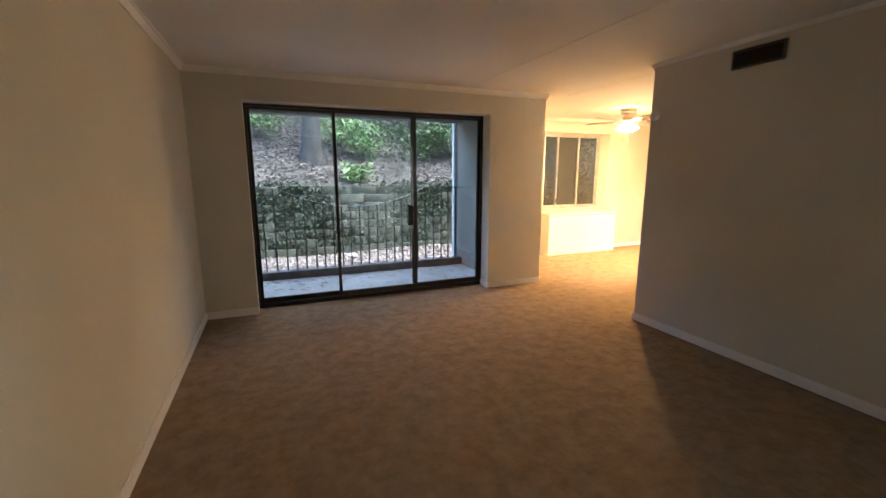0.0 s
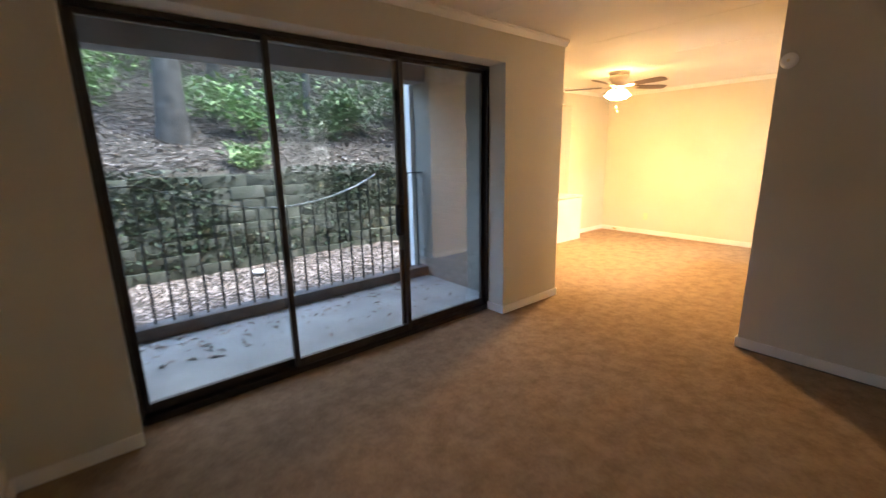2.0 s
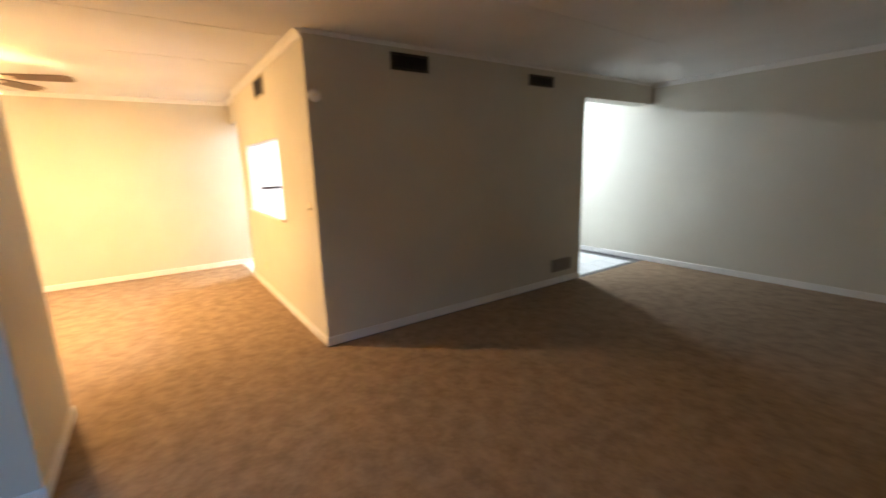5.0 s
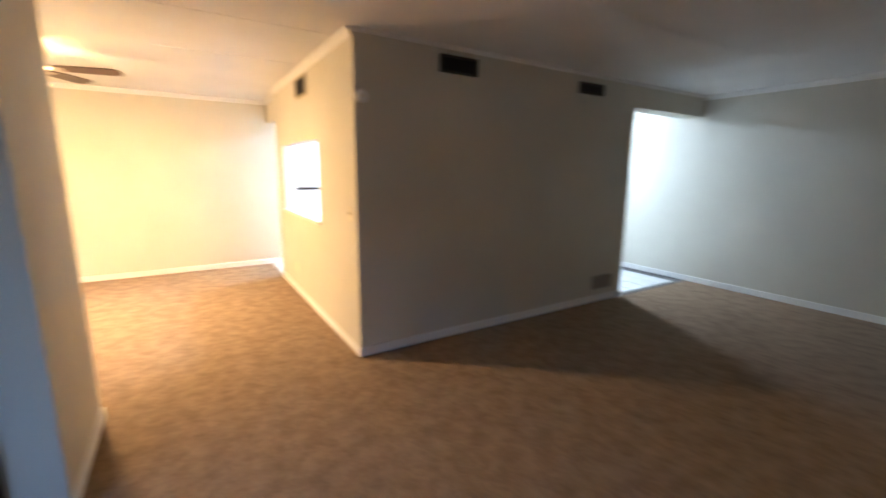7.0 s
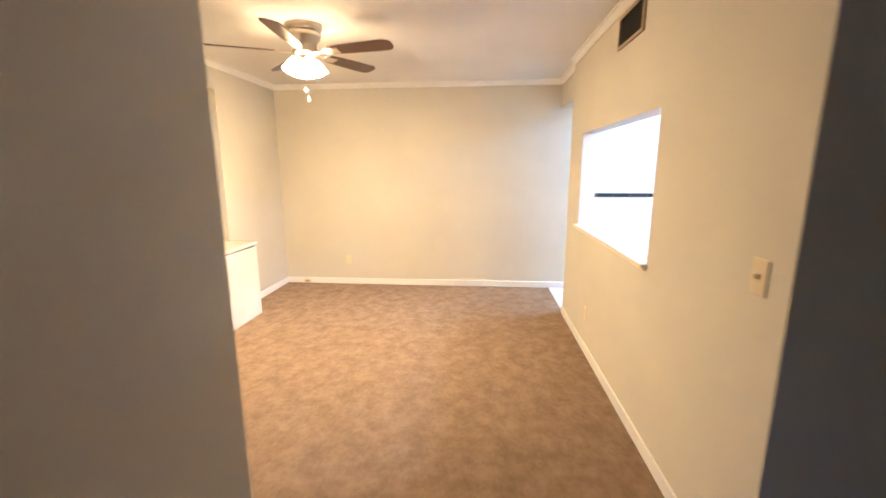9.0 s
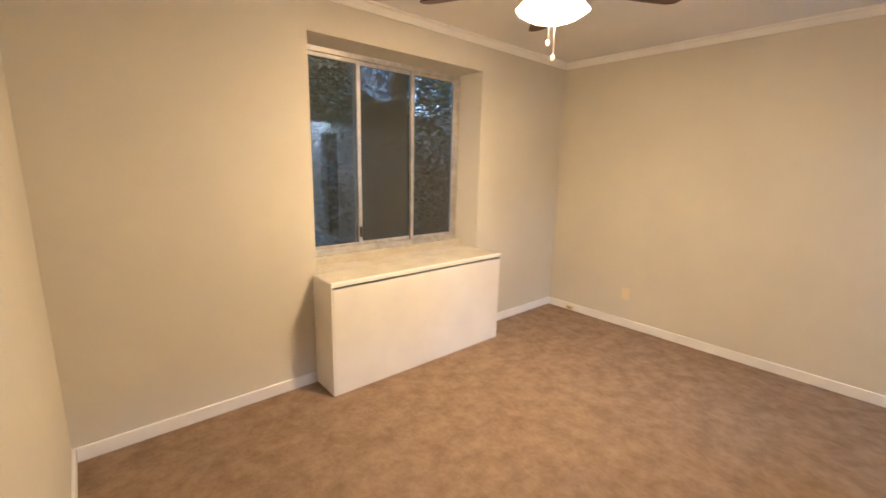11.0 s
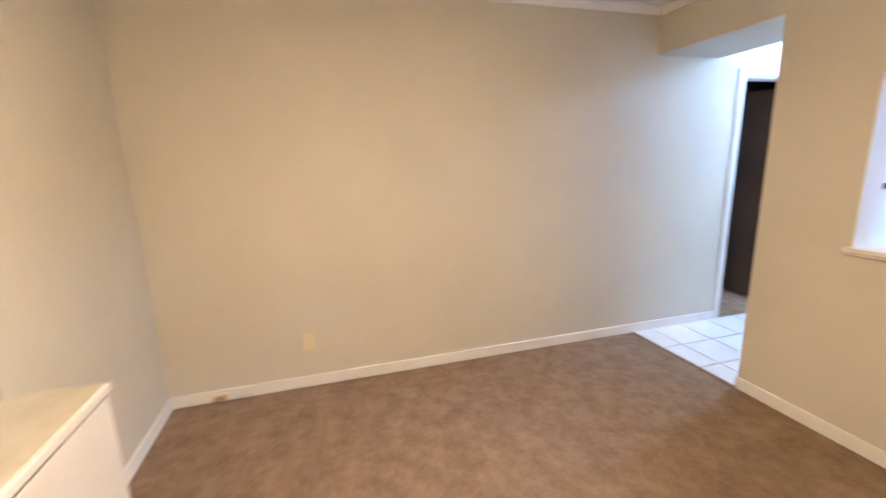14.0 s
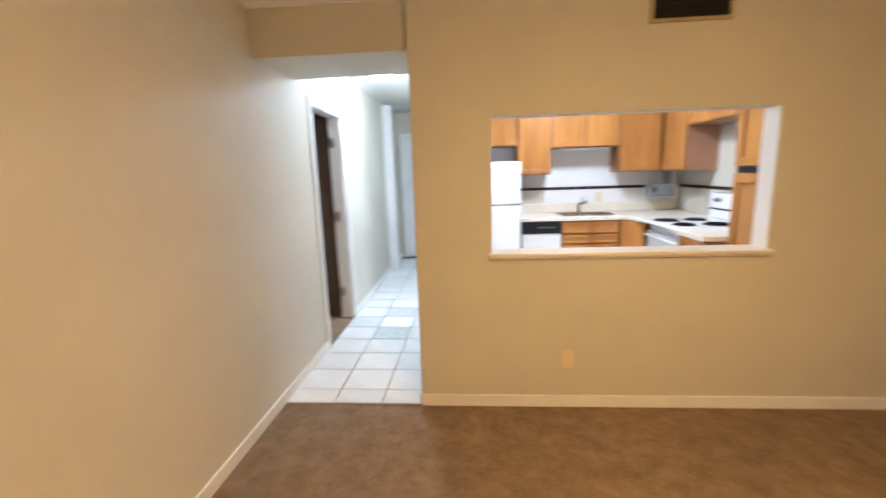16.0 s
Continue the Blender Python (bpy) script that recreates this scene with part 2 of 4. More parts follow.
structure("wall_pass_through", boxes((3.81, 4.67, 2.88, 3.0, 0, H), (6.207, 6.65, 2.88, 3.0, 0, H), (4.67, 6.207, 2.88, 3.0, 1.745, H), (4.67, 6.207, 2.88, 3.0, 0, 0.95)), PAINT,
          "greige wall with a pass-through to the kitchen", "wall")
structure("wall_partition", boxes((3.69, 3.81, -0.28, 3.0, 0, H)), PAINT, "greige partition wall with two dark vents", "wall")
structure("wall_kitchen_side", boxes((6.53, 6.65, 1.62, 2.88, 0, H), (6.53, 6.65, 0.12, 0.86, 0, H), (6.53, 6.65, 0.86, 1.62, 2.05, H)), WHITE_WALL,
          "white kitchen wall with a doorway to the hall", "wall")
structure("wall_kitchen_back", boxes((3.81, 6.65, -0.28, 0.12, 0, H)), WHITE_WALL, "white kitchen wall behind the cabinets", "wall")
structure("wall_south", boxes((-0.46, 7.68, -1.85, -1.73, 0, H)), PAINT, "greige back wall running into the entry", "wall")
structure("header_entry", boxes((3.69, 3.92, -1.73, -0.28, 2.18, H)), PAINT, "greige header over the entry opening", "header")
structure("header_hall", boxes((6.65, 7.557, 2.38, 2.94, 2.125, H)), PAINT, "greige boxed header over the hall opening", "header")
structure("ceiling", boxes((-0.46, 7.68, -1.85, 4.90, H, H + 0.15), (3.30, 7.68, 4.90, 6.72, H, H + 0.15)), CEILING, "flat white painted ceiling", "ceiling")
carpet = structure("floor", boxes((-0.46, 3.66, -1.85, 4.80, -0.15, 0), (3.66, 7.68, 3.0, 6.72, -0.15, 0)), CARPET, "brown worn cut pile carpet floor", "floor")
structure("trim_ceiling_seam", boxes((3.95, 3.958, 3.06, 4.61, H - 0.002, H), (2.55, 2.557, 0.2, 4.56, H - 0.002, H), (5.0, 5.006, 3.1, 4.2, H - 0.002, H)), CEILING,
          "thin joint lines in the ceiling", "ceiling joint")
# side room walls and ceiling: lack of light is put into their colour
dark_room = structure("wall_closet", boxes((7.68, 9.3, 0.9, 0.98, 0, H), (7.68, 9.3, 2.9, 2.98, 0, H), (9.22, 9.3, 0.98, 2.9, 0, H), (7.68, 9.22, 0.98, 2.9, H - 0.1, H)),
                      UNLIT_BROWN, "side room walls coloured dark to look unlit", "wall")
structure("floor_closet", boxes((7.557, 9.3, 0.9, 2.98, -0.1, -0.003)), CARPET, "brown carpet of the dark side room", "floor")

# baseboards and crown
BASE_H, BASE_T = 0.076, 0.014


def baseboard(x0, x1, y0, y1, label="white painted baseboard"):
    bm = boxes((x0, x1, y0, y1, 0, BASE_H), bevel=0.004)
    return structure("baseboard", bm, TRIM, label, "baseboard")


T = BASE_T
baseboard(-0.34, -0.34 + T, -1.73, 4.615)
baseboard(-0.34 + T, 0.15, 4.615 - T, 4.615)
baseboard(2.87, 3.663, 4.615 - T, 4.615)
baseboard(2.87 - T, 2.87, 4.615 - T, 4.80)
baseboard(3.663, 3.663 + T, 4.615 - T, 6.345)
baseboard(3.663 + T, 4.895, 6.345 - T, 6.345)
baseboard(6.42, 7.557, 6.345 - T, 6.345)
baseboard(7.557 - T, 7.557, 2.17, 6.345 - T)
baseboard(7.557 - T, 7.557, -1.73, 1.30)
baseboard(3.69 - T, 6.65, 3.0, 3.0 + T)
baseboard(3.69 - T, 3.69, -0.28, 3.0)
baseboard(-0.34 + T, 7.0, -1.73, -1.73 + T)
baseboard(6.65, 6.65 + T, 1.7, 3.0)


def crown(a, b, inward, size=0.055):
    """A small cove along the ceiling from a to b; inward is the way into the room."""
    bm = bmesh.new()
    a, b, d = Vector((*a, H)), Vector((*b, H)), Vector((*inward, 0))
    profile = [(0, -size), (0.010, -size), (0.016, -size * 0.75), (size * 0.55, -size * 0.30), (size * 0.8, -0.012), (size * 0.8, 0), (0, 0)]
    rings = [[bm.verts.new(p + d * u + Vector((0, 0, v))) for u, v in profile] for p in (a, b)]
    for i in range(len(profile)):
        j = (i + 1) % len(profile)
        bm.faces.new((rings[0][i], rings[0][j], rings[1][j], rings[1][i]))
    bm.faces.new(rings[0])
    bm.faces.new(rings[1][::-1])
    return structure("trim_crown", bm, TRIM, "small white cove moulding along the ceiling", "moulding")


crown((-0.34, -1.73), (-0.34, 4.615), (1, 0))
crown((-0.34, 4.615), (3.663, 4.615), (0, -1))
crown((3.663, 4.60), (3.663, 6.345), (1, 0))
crown((3.663, 6.345), (7.557, 6.345), (0, -1))
crown((7.557, 6.345), (7.557, 2.94), (-1, 0))
crown((7.557, 2.94), (6.65, 2.94), (0, 1))
crown((6.65, 3.0), (3.69, 3.0), (0, 1))
crown((3.69, 3.0), (3.69, -1.73), (-1, 0), 0.03)
crown((-0.34, -1.73), (3.69, -1.73), (0, 1))

# ---- patio door ----
door = thing("door_1", "closed three-panel sliding glass patio door in a dark bronze frame", "patio door", kind="structure")
FY0, FY1 = 4.80, 4.89
part("outer_frame", boxes((0.15, 0.17, FY0, FY1, 0, 2.165), (2.85, 2.87, FY0, FY1, 0, 2.165), (0.17, 2.85, FY0, FY1, 2.135, 2.165), (0.17, 2.85, FY0 - 0.01, FY1, 0, 0.045), bevel=0.003), BRONZE, door)
for i, (x0, x1, y, colour) in enumerate(((0.17, 1.06, 4.855, BRONZE), (1.02, 1.985, 4.82, BRONZE_LIGHT), (1.93, 2.85, 4.855, BRONZE))):
    w = 0.034
    sash = part("sash", boxes((x0, x0 + w, y - 0.015, y + 0.015, 0.046, 2.135), (x1 - w, x1, y - 0.015, y + 0.015, 0.046, 2.135),
                              (x0 + w, x1 - w, y - 0.015, y + 0.015, 2.108, 2.135), (x0 + w, x1 - w, y - 0.015, y + 0.015, 0.046, 0.10), bevel=0.003), colour, door)
    pane = part("pane", boxes((x0 + w, x1 - w, y - 0.003, y + 0.003, 0.10, 2.108)), GLASS, sash, "clear glass pane")
    pane.visible_shadow = False
    if i == 1:
        handle = part("door_handle", boxes((1.868, 1.928, 4.770, 4.805, 0.845, 1.085), bevel=0.006), BLACK, sash, "black pull handle")
        tube_bm = boxes((1.872, 1.902, 4.745, 4.771, 0.87, 1.06), bevel=0.006)
        part("grip", tube_bm, BLACK, handle)

# ---- wall fittings ----
REGISTER = mat("dull brown register paint", (0.26, 0.23, 0.19), 0.5)

def wall_vent(label, at, along, width, height, frame_mat, slats, dark=VENT_DARK):
    """A louvred air vent on a wall; at is the middle of its back, along the wall's direction, the face to the left of along."""
    v = thing("air_vent", label, "air vent", "ceiling-high air vents")
    a = math.atan2(along[1], along[0])
    m = pose(*at, 0, 0, math.degrees(a))
    for name, material, spec in (("backing", dark, (-width / 2, width / 2, 0.001, 0.004, -height / 2, height / 2)),):
        bm = bmesh.new()
        box(bm, *spec, m=m)
        part(name, bm, material, v)
    bm, f = bmesh.new(), 0.018
    for s in ((-width / 2, width / 2, 0.004, 0.014, height / 2 - f, height / 2), (-width / 2, width / 2, 0.004, 0.014, -height / 2, -height / 2 + f),
              (-width / 2, -width / 2 + f, 0.004, 0.014, -height / 2 + f, height / 2 - f), (width / 2 - f, width / 2, 0.004, 0.014, -height / 2 + f, height / 2 - f)):
        box(bm, *s, m=m)
    part("vent_frame", bm, frame_mat, v)
    for i in range(slats):
        bm = bmesh.new()
        z = -height / 2 + f + (i + 0.5) * (height - 2 * f) / slats
        box(bm, -width / 2 + f, width / 2 - f, -0.006, 0.006, -0.0015, 0.0015, m=m @ pose(0, 0.009, z, 35))
        part("slat", bm, dark, v)
    return v


wall_vent("dark brown louvred air vent high on the partition", (3.69, 2.103, 2.301), (0, 1), 0.365, 0.135, VENT_FRAME, 6)
wall_vent("dark brown louvred air vent high on the partition", (3.69, 0.485, 2.293), (0, 1), 0.375, 0.11, VENT_FRAME, 5)
wall_vent("dark louvred air vent in a cream frame over the pass-through", (5.175, 3.0, 2.27), (1, 0), 0.41, 0.19, VENT_CREAM, 8)
wall_vent("low brown wall register beside the entry", (3.69, 0.07, 0.225), (0, 1), 0.33, 0.15, REGISTER, 6, REGISTER)


def plate(name, label, category, at, along, kind="outlet", material=IVORY):
    p = thing(name, label, category, category + "s" if kind == "outlet" else "")
    m = pose(*at, 0, 0, math.degrees(math.atan2(along[1], along[0])))
    bm = bmesh.new()
    box(bm, -0.036, 0.036, 0, 0.006, -0.058, 0.058, bevel=0.003, m=m)
    part("cover_plate", bm, material, p)
    if kind == "outlet":
        for z in (-0.022, 0.022):
            bm = bmesh.new()
            box(bm, -0.016, 0.016, 0.006, 0.009, z - 0.014, z + 0.014, bevel=0.004, m=m)
            part("socket", bm, material, p)
    else:
        bm = bmesh.new()
        box(bm, -0.005, 0.005, 0.004, 0.022, -0.004, 0.012, bevel=0.002, m=m)
        part("toggle", bm, material, p)
    return p


plate("wall_outlet", "ivory duplex outlet low on the dining wall", "outlet", (7.557, 5.52, 0.315), (0, 1))
plate("wall_outlet", "ivory duplex outlet under the pass-through", "outlet", (5.75, 3.0, 0.315), (1, 0))
plate("light_switch", "ivory toggle light switch near the wall corner", "light switch", (3.82, 3.0, 1.13), (1, 0), "switch")
plate("light_switch", "grey switch plate on the white kitchen wall", "light switch", (6.53, 1.97, 1.55), (0, 1), "switch", GREY_PLASTIC)
jack = thing("cable_jack", "small ivory cable jack on the baseboard", "cable jack")
part("jack_body", boxes((7.52, 7.543, 6.02, 6.11, 0.015, 0.055), bevel=0.004), IVORY, jack)
part("jack_front", boxes((7.516, 7.52, 6.04, 6.09, 0.022, 0.048), bevel=0.001), VENT_CREAM, jack)

detector = thing("smoke_alarm", "small round white alarm on the partition by its corner", "smoke alarm")
bm = bmesh.new()
lathe(bm, 0, 0, [(0.045, 0), (0.048, 0.012), (0.042, 0.028), (0.025, 0.034), (0.0, 0.034)])
bmesh.ops.transform(bm, matrix=pose(3.69, 2.945, 1.985, 0, -90, 0), verts=bm.verts)
part("alarm_body", bm, TRIM, detector, smooth=True)
bm = bmesh.new()
lathe(bm, 0, 0, [(0.009, 0.033), (0.009, 0.037), (0.0, 0.037)], 12)
bmesh.ops.transform(bm, matrix=pose(3.69, 2.945, 1.985, 0, -90, 0), verts=bm.verts)
part("alarm_button", bm, IVORY, detector)

# ---- pass-through ledge ----
ledge = thing("pass_through_ledge", "cream painted wooden ledge of the kitchen pass-through", "ledge")
part("ledge_board", boxes((4.655, 6.222, 2.86, 3.035, 0.952, 0.975), bevel=0.005), COUNTER, ledge)
part("ledge_apron", boxes((4.66, 6.217, 3.0005, 3.022, 0.94, 0.952), bevel=0.003), TRIM, ledge)
structure("trim_pass_through", boxes((4.67, 4.676, 2.87, 2.997, 0.975, 1.745), (6.201, 6.207, 2.87, 2.997, 0.975, 1.745)), WHITE_WALL,
          "white lining of the pass-through", "lining")

# ---- ceiling fan ----
FX, FY = 5.54, 5.10
fan = thing("ceiling_fan", "brushed nickel ceiling fan with five dark blades and lit glass shades", "ceiling fan")
bm = bmesh.new()
lathe(bm, FX, FY, [(0.125, 2.44), (0.128, 2.425), (0.122, 2.405), (0.105, 2.395)])
part("canopy", bm, NICKEL, fan, smooth=True)
bm = bmesh.new()
lathe(bm, FX, FY, [(0.100, 2.398), (0.118, 2.38), (0.112, 2.35), (0.085, 2.325), (0.080, 2.295), (0.092, 2.27), (0.075, 2.245), (0.04, 2.235)])
part("motor_housing", bm, NICKEL, fan, smooth=True)
bm = bmesh.new()
lathe(bm, FX, FY, [(0.055, 2.24), (0.06, 2.225), (0.05, 2.20), (0.02, 2.185)])
part("light_fitter", bm, NICKEL, fan, smooth=True)
BLADE_Z = 2.262
for k in range(5):
    a = -102 + 72 * k
    m = pose(FX, FY, BLADE_Z, 0, 0, a) @ pose(0, 0, 0, -12, 0, 0)
    bm = bmesh.new()
    outline = [(0.20, -0.048), (0.30, -0.058), (0.50, -0.066), (0.62, -0.066), (0.655, -0.05), (0.668, -0.02), (0.668, 0.02), (0.655, 0.05), (0.62, 0.066), (0.50, 0.066), (0.30, 0.058), (0.20, 0.048)]
    low = [bm.verts.new(m @ Vector((x, y, -0.003))) for x, y in outline]
    high = [bm.verts.new(m @ Vector((x, y, 0.003))) for x, y in outline]
    bm.faces.new(low[::-1])
    bm.faces.new(high)
    for i in range(len(outline)):
        j = (i + 1) % len(outline)
        bm.faces.new((low[i], low[j], high[j], high[i]))
    blade = part("blade", bm, WALNUT, fan, "dark walnut blade")
    bm = bmesh.new()
    box(bm, 0.075, 0.17, -0.012, 0.012, -0.010, -0.003, m=m)
    box(bm, 0.16, 0.27, -0.035, 0.035, -0.009, -0.004, bevel=0.002, m=m)
    part("blade_bracket", bm, NICKEL, blade, "nickel bracket")
BULB = glow_mat("lit bulb", (1.0, 0.58, 0.22), BULB_GLOW)
SHADE = glow_mat("lit frosted glass", (1.0, 0.56, 0.20), FAN_GLOW)
for k in range(4):
    a = radians(45 + 90 * k)
    cx, cy = FX + 0.078 * math.cos(a), FY + 0.078 * math.sin(a)
    bm = bmesh.new()
    lathe(bm, 0, 0, [(0.020, 0.035), (0.032, 0.025), (0.045, -0.005), (0.055, -0.040), (0.066, -0.068), (0.063, -0.069), (0.052, -0.040), (0.040, -0.010), (0.0, -0.004)], 20)
    tilt = pose(cx, cy, 2.185) @ pose(0, 0, 0, 0, 0, math.degrees(a)) @ pose(0, 0, 0, 0, -24, 0)
    bmesh.ops.transform(bm, matrix=tilt, verts=bm.verts)
    shade = part("glass_shade", bm, SHADE, fan, "lit frosted glass shade", smooth=True)
    bm = bmesh.new()
    lathe(bm, 0, 0, [(0.012, -0.024), (0.029, -0.037), (0.034, -0.053), (0.024, -0.070), (0.0, -0.076)], 16)
    bmesh.ops.transform(bm, matrix=tilt, verts=bm.verts)
    part("bulb", bm, BULB, shade, "bright lit bulb", smooth=True)
for dx, low in ((-0.02, 2.02), (0.025, 1.965)):
    bm = bmesh.new()
    tube(bm, (FX + dx, FY, low), (FX + dx, FY, 2.19), 0.0018, n=6)
    chain = part("pull_chain", bm, NICKEL, fan)
    bm = bmesh.new()
    lathe(bm, FX + dx, FY, [(0.003, low - 0.028), (0.008, low - 0.02), (0.007, low - 0.005), (0.002, low)], 10)
    part("chain_knob", bm, IVORY, chain, smooth=True)

# ---- dining window and heater cover ----
window = thing("window_1", "three-panel aluminium sliding window with a screen, deep in the wall", "window", kind="structure")
WY, WZ0, WZ1 = 6.635, 0.79, 2.19
part("window_frame", boxes((4.926, 4.96, WY - 0.02, WY + 0.04, WZ0, 2.195), (6.36, 6.393, WY - 0.02, WY + 0.04, WZ0, 2.195), (4.96, 6.36, WY - 0.02, WY + 0.04, 2.16, 2.195),
                           (4.96, 6.36, WY - 0.02, WY + 0.04, WZ0, 0.835), bevel=0.002), ALU, window)
for i, (x0, x1, y) in enumerate(((4.96, 5.43, 0.0), (5.385, 5.92, 0.02), (5.885, 6.36, 0.0))):
    yy, w = WY + y, 0.03
    sash = part("sash", boxes((x0, x0 + w, yy - 0.012, yy + 0.008, 0.836, 2.159), (x1 - w, x1, yy - 0.012, yy + 0.008, 0.836, 2.159),
                              (x0 + w, x1 - w, yy - 0.012, yy + 0.008, 2.135, 2.159), (x0 + w, x1 - w, yy - 0.012, yy + 0.008, 0.836, 0.86), bevel=0.002), ALU, window)
    pane = part("pane", boxes((x0 + w, x1 - w, yy - 0.003, yy + 0.001, 0.86, 2.135)), GLASS_2, sash, "clear window pane")
    pane.visible_shadow = False
part("latch", boxes((5.405, 5.425, WY - 0.035, WY - 0.012, 0.90, 0.98), bevel=0.004), BRONZE_LIGHT, window, "worn metal latch")
bm = boxes((5.42, 5.885, WY + 0.0335, WY + 0.0350, 0.84, 2.155))
part("insect_screen", bm, SCREEN, window, "dark grey insect screen")
part("window_sill", boxes((4.926, 6.393, 6.341, 6.53, 0.736, 0.749), (4.926, 6.393, 6.53, WY - 0.02, 0.736, 0.79), bevel=0.003), SHADED_OLD_PAINT, window, "white painted deep sill with old paint")

cover = thing("heater_cover", "white painted heater cover box under the window", "heater cover")
part("front_panel", boxes((4.912, 6.408, 6.088, 6.106, 0.0, 0.700), bevel=0.003), TRIM, cover)
part("side_panel", boxes((4.90, 4.912, 6.09, 6.344, 0.0, 0.715), bevel=0.002), TRIM, cover)
part("side_panel", boxes((6.408, 6.42, 6.09, 6.344, 0.0, 0.715), bevel=0.002), TRIM, cover)
# added grey filler, gives the gap under the lid its shadow tone
part("core", boxes((4.912, 6.408, 6.112, 6.33, 0.02, 0.714)), GREY_PLASTIC, cover, "grey filler that darkens the shadow gap under the lid")
part("top_board", boxes((4.895, 6.425, 6.078, 6.338, 0.716, 0.745), bevel=0.004), TRIM, cover)
# thin sheet that colours the top darker than the front, as if shaded
part("top_sheet", boxes((4.90, 6.42, 6.092, 6.336, 0.7455, 0.7475)), SHADED_OLD_PAINT, cover, "painted top with yellowish shade in its colour")

# ---- hall ----
def casing(name, x_face, y0, y1, z, label, side=-1, w=0.055):
    d = 0.016 * side
    xs = sorted((x_face, x_face + d))
    return structure(name, boxes((*xs, y0 - w, y0, 0, z + w), (*xs, y1, y1 + w, 0, z + w), (*xs, y0, y1, z, z + w), bevel=0.003), TRIM, label, "door casing")


casing("trim_door_casing", 7.557, 1.36, 2.11, 2.01, "white casing of the dark side door")
structure("trim_door_jamb", boxes((7.558, 7.679, 1.36, 1.378, 0, 2.01), (7.558, 7.679, 2.092, 2.11, 0, 2.01), (7.558, 7.679, 1.378, 2.092, 1.992, 2.01)), TRIM, "white jamb of the dark side door", "door jamb")
side_door = thing("door_2", "dark brown door standing open into the unlit side room", "door", kind="structure")
# leaf shares the side room's darkened colour
part("door_leaf", boxes((7.69, 8.38, 1.31, 1.345, 0.012, 1.985), bevel=0.003), UNLIT_BROWN, side_door)
for z in (0.28, 1.05, 1.76):
    part("hinge", boxes((7.620, 7.675, 1.378, 1.386, z - 0.045, z + 0.045), bevel=0.002), STEEL, side_door, "steel hinge")
casing("trim_door_casing", 6.65, 0.86, 1.62, 2.05, "white casing of the kitchen doorway", 1)
casing("trim_door_casing", 6.53, 0.86, 1.62, 2.05, "white casing of the kitchen doorway", -1)
structure("trim_pilaster", boxes((7.43, 7.557, -0.72, -0.60, 0, 2.40)), TRIM, "white edge of the hall closet surround", "pilaster")
end_door = thing("door_3", "closed pale grey entry door at the end of the hall", "door", kind="structure")
part("door_leaf", boxes((6.72, 7.44, -1.728, -1.70, 0.01, 2.03), bevel=0.003), WHITE_WALL, end_door)
for z0, z1 in ((0.2, 0.9), (1.05, 1.85)):
    part("door_panel", boxes((6.84, 7.32, -1.70, -1.692, z0, z1), bevel=0.003), WHITE_WALL, end_door)
bm = bmesh.new()
lathe(bm, 0, 0, [(0.012, 0), (0.012, 0.03), (0.027, 0.045), (0.027, 0.06), (0.0, 0.07)], 16)
bmesh.ops.transform(bm, matrix=pose(6.79, -1.70, 0.97, -90, 0, 0), verts=bm.verts)
part("door_knob", bm, STEEL, end_door, "steel knob", smooth=True)
structure("trim_door_casing", boxes((7.44, 7.50, -1.73, -1.69, 0, 2.10), (6.66, 6.72, -1.73, -1.69, 0, 2.10), (6.72, 7.44, -1.73, -1.69, 2.04, 2.10)), TRIM, "white casing of the hall end door", "door casing")


def flush_light(label, x, y, r, material, deep=0.08):
    lamp = thing("ceiling_light", label, "ceiling light")
    bm = bmesh.new()
    lathe(bm, x, y, [(r, 2.44), (r, 2.425), (r * 0.93, 2.42)])
    part("base_ring", bm, TRIM, lamp, smooth=True)
    bm = bmesh.new()
    lathe(bm, x, y, [(r * 0.92, 2.424), (r * 0.90, 2.44 - deep * 0.55), (r * 0.68, 2.44 - deep * 0.85), (r * 0.3, 2.44 - deep * 0.97), (0.0, 2.44 - deep)])
    part("diffuser", bm, material, lamp, "lit white diffuser", smooth=True)


flush_light("lit round white ceiling light in the hall", 7.15, 1.30, 0.13, glow_mat("lit hall diffuser", (0.86, 0.93, 1.0), HALL_GLOW), 0.115)
flush_light("lit round white ceiling light in the entry", 5.1, -0.90, 0.13, glow_mat("lit entry diffuser", (0.86, 0.94, 1.0), ENTRY_GLOW))
flush_light("lit round white ceiling light in the kitchen", 5.3, 1.40, 0.17, glow_mat("lit kitchen diffuser", (0.93, 0.95, 1.0), KITCHEN_GLOW))

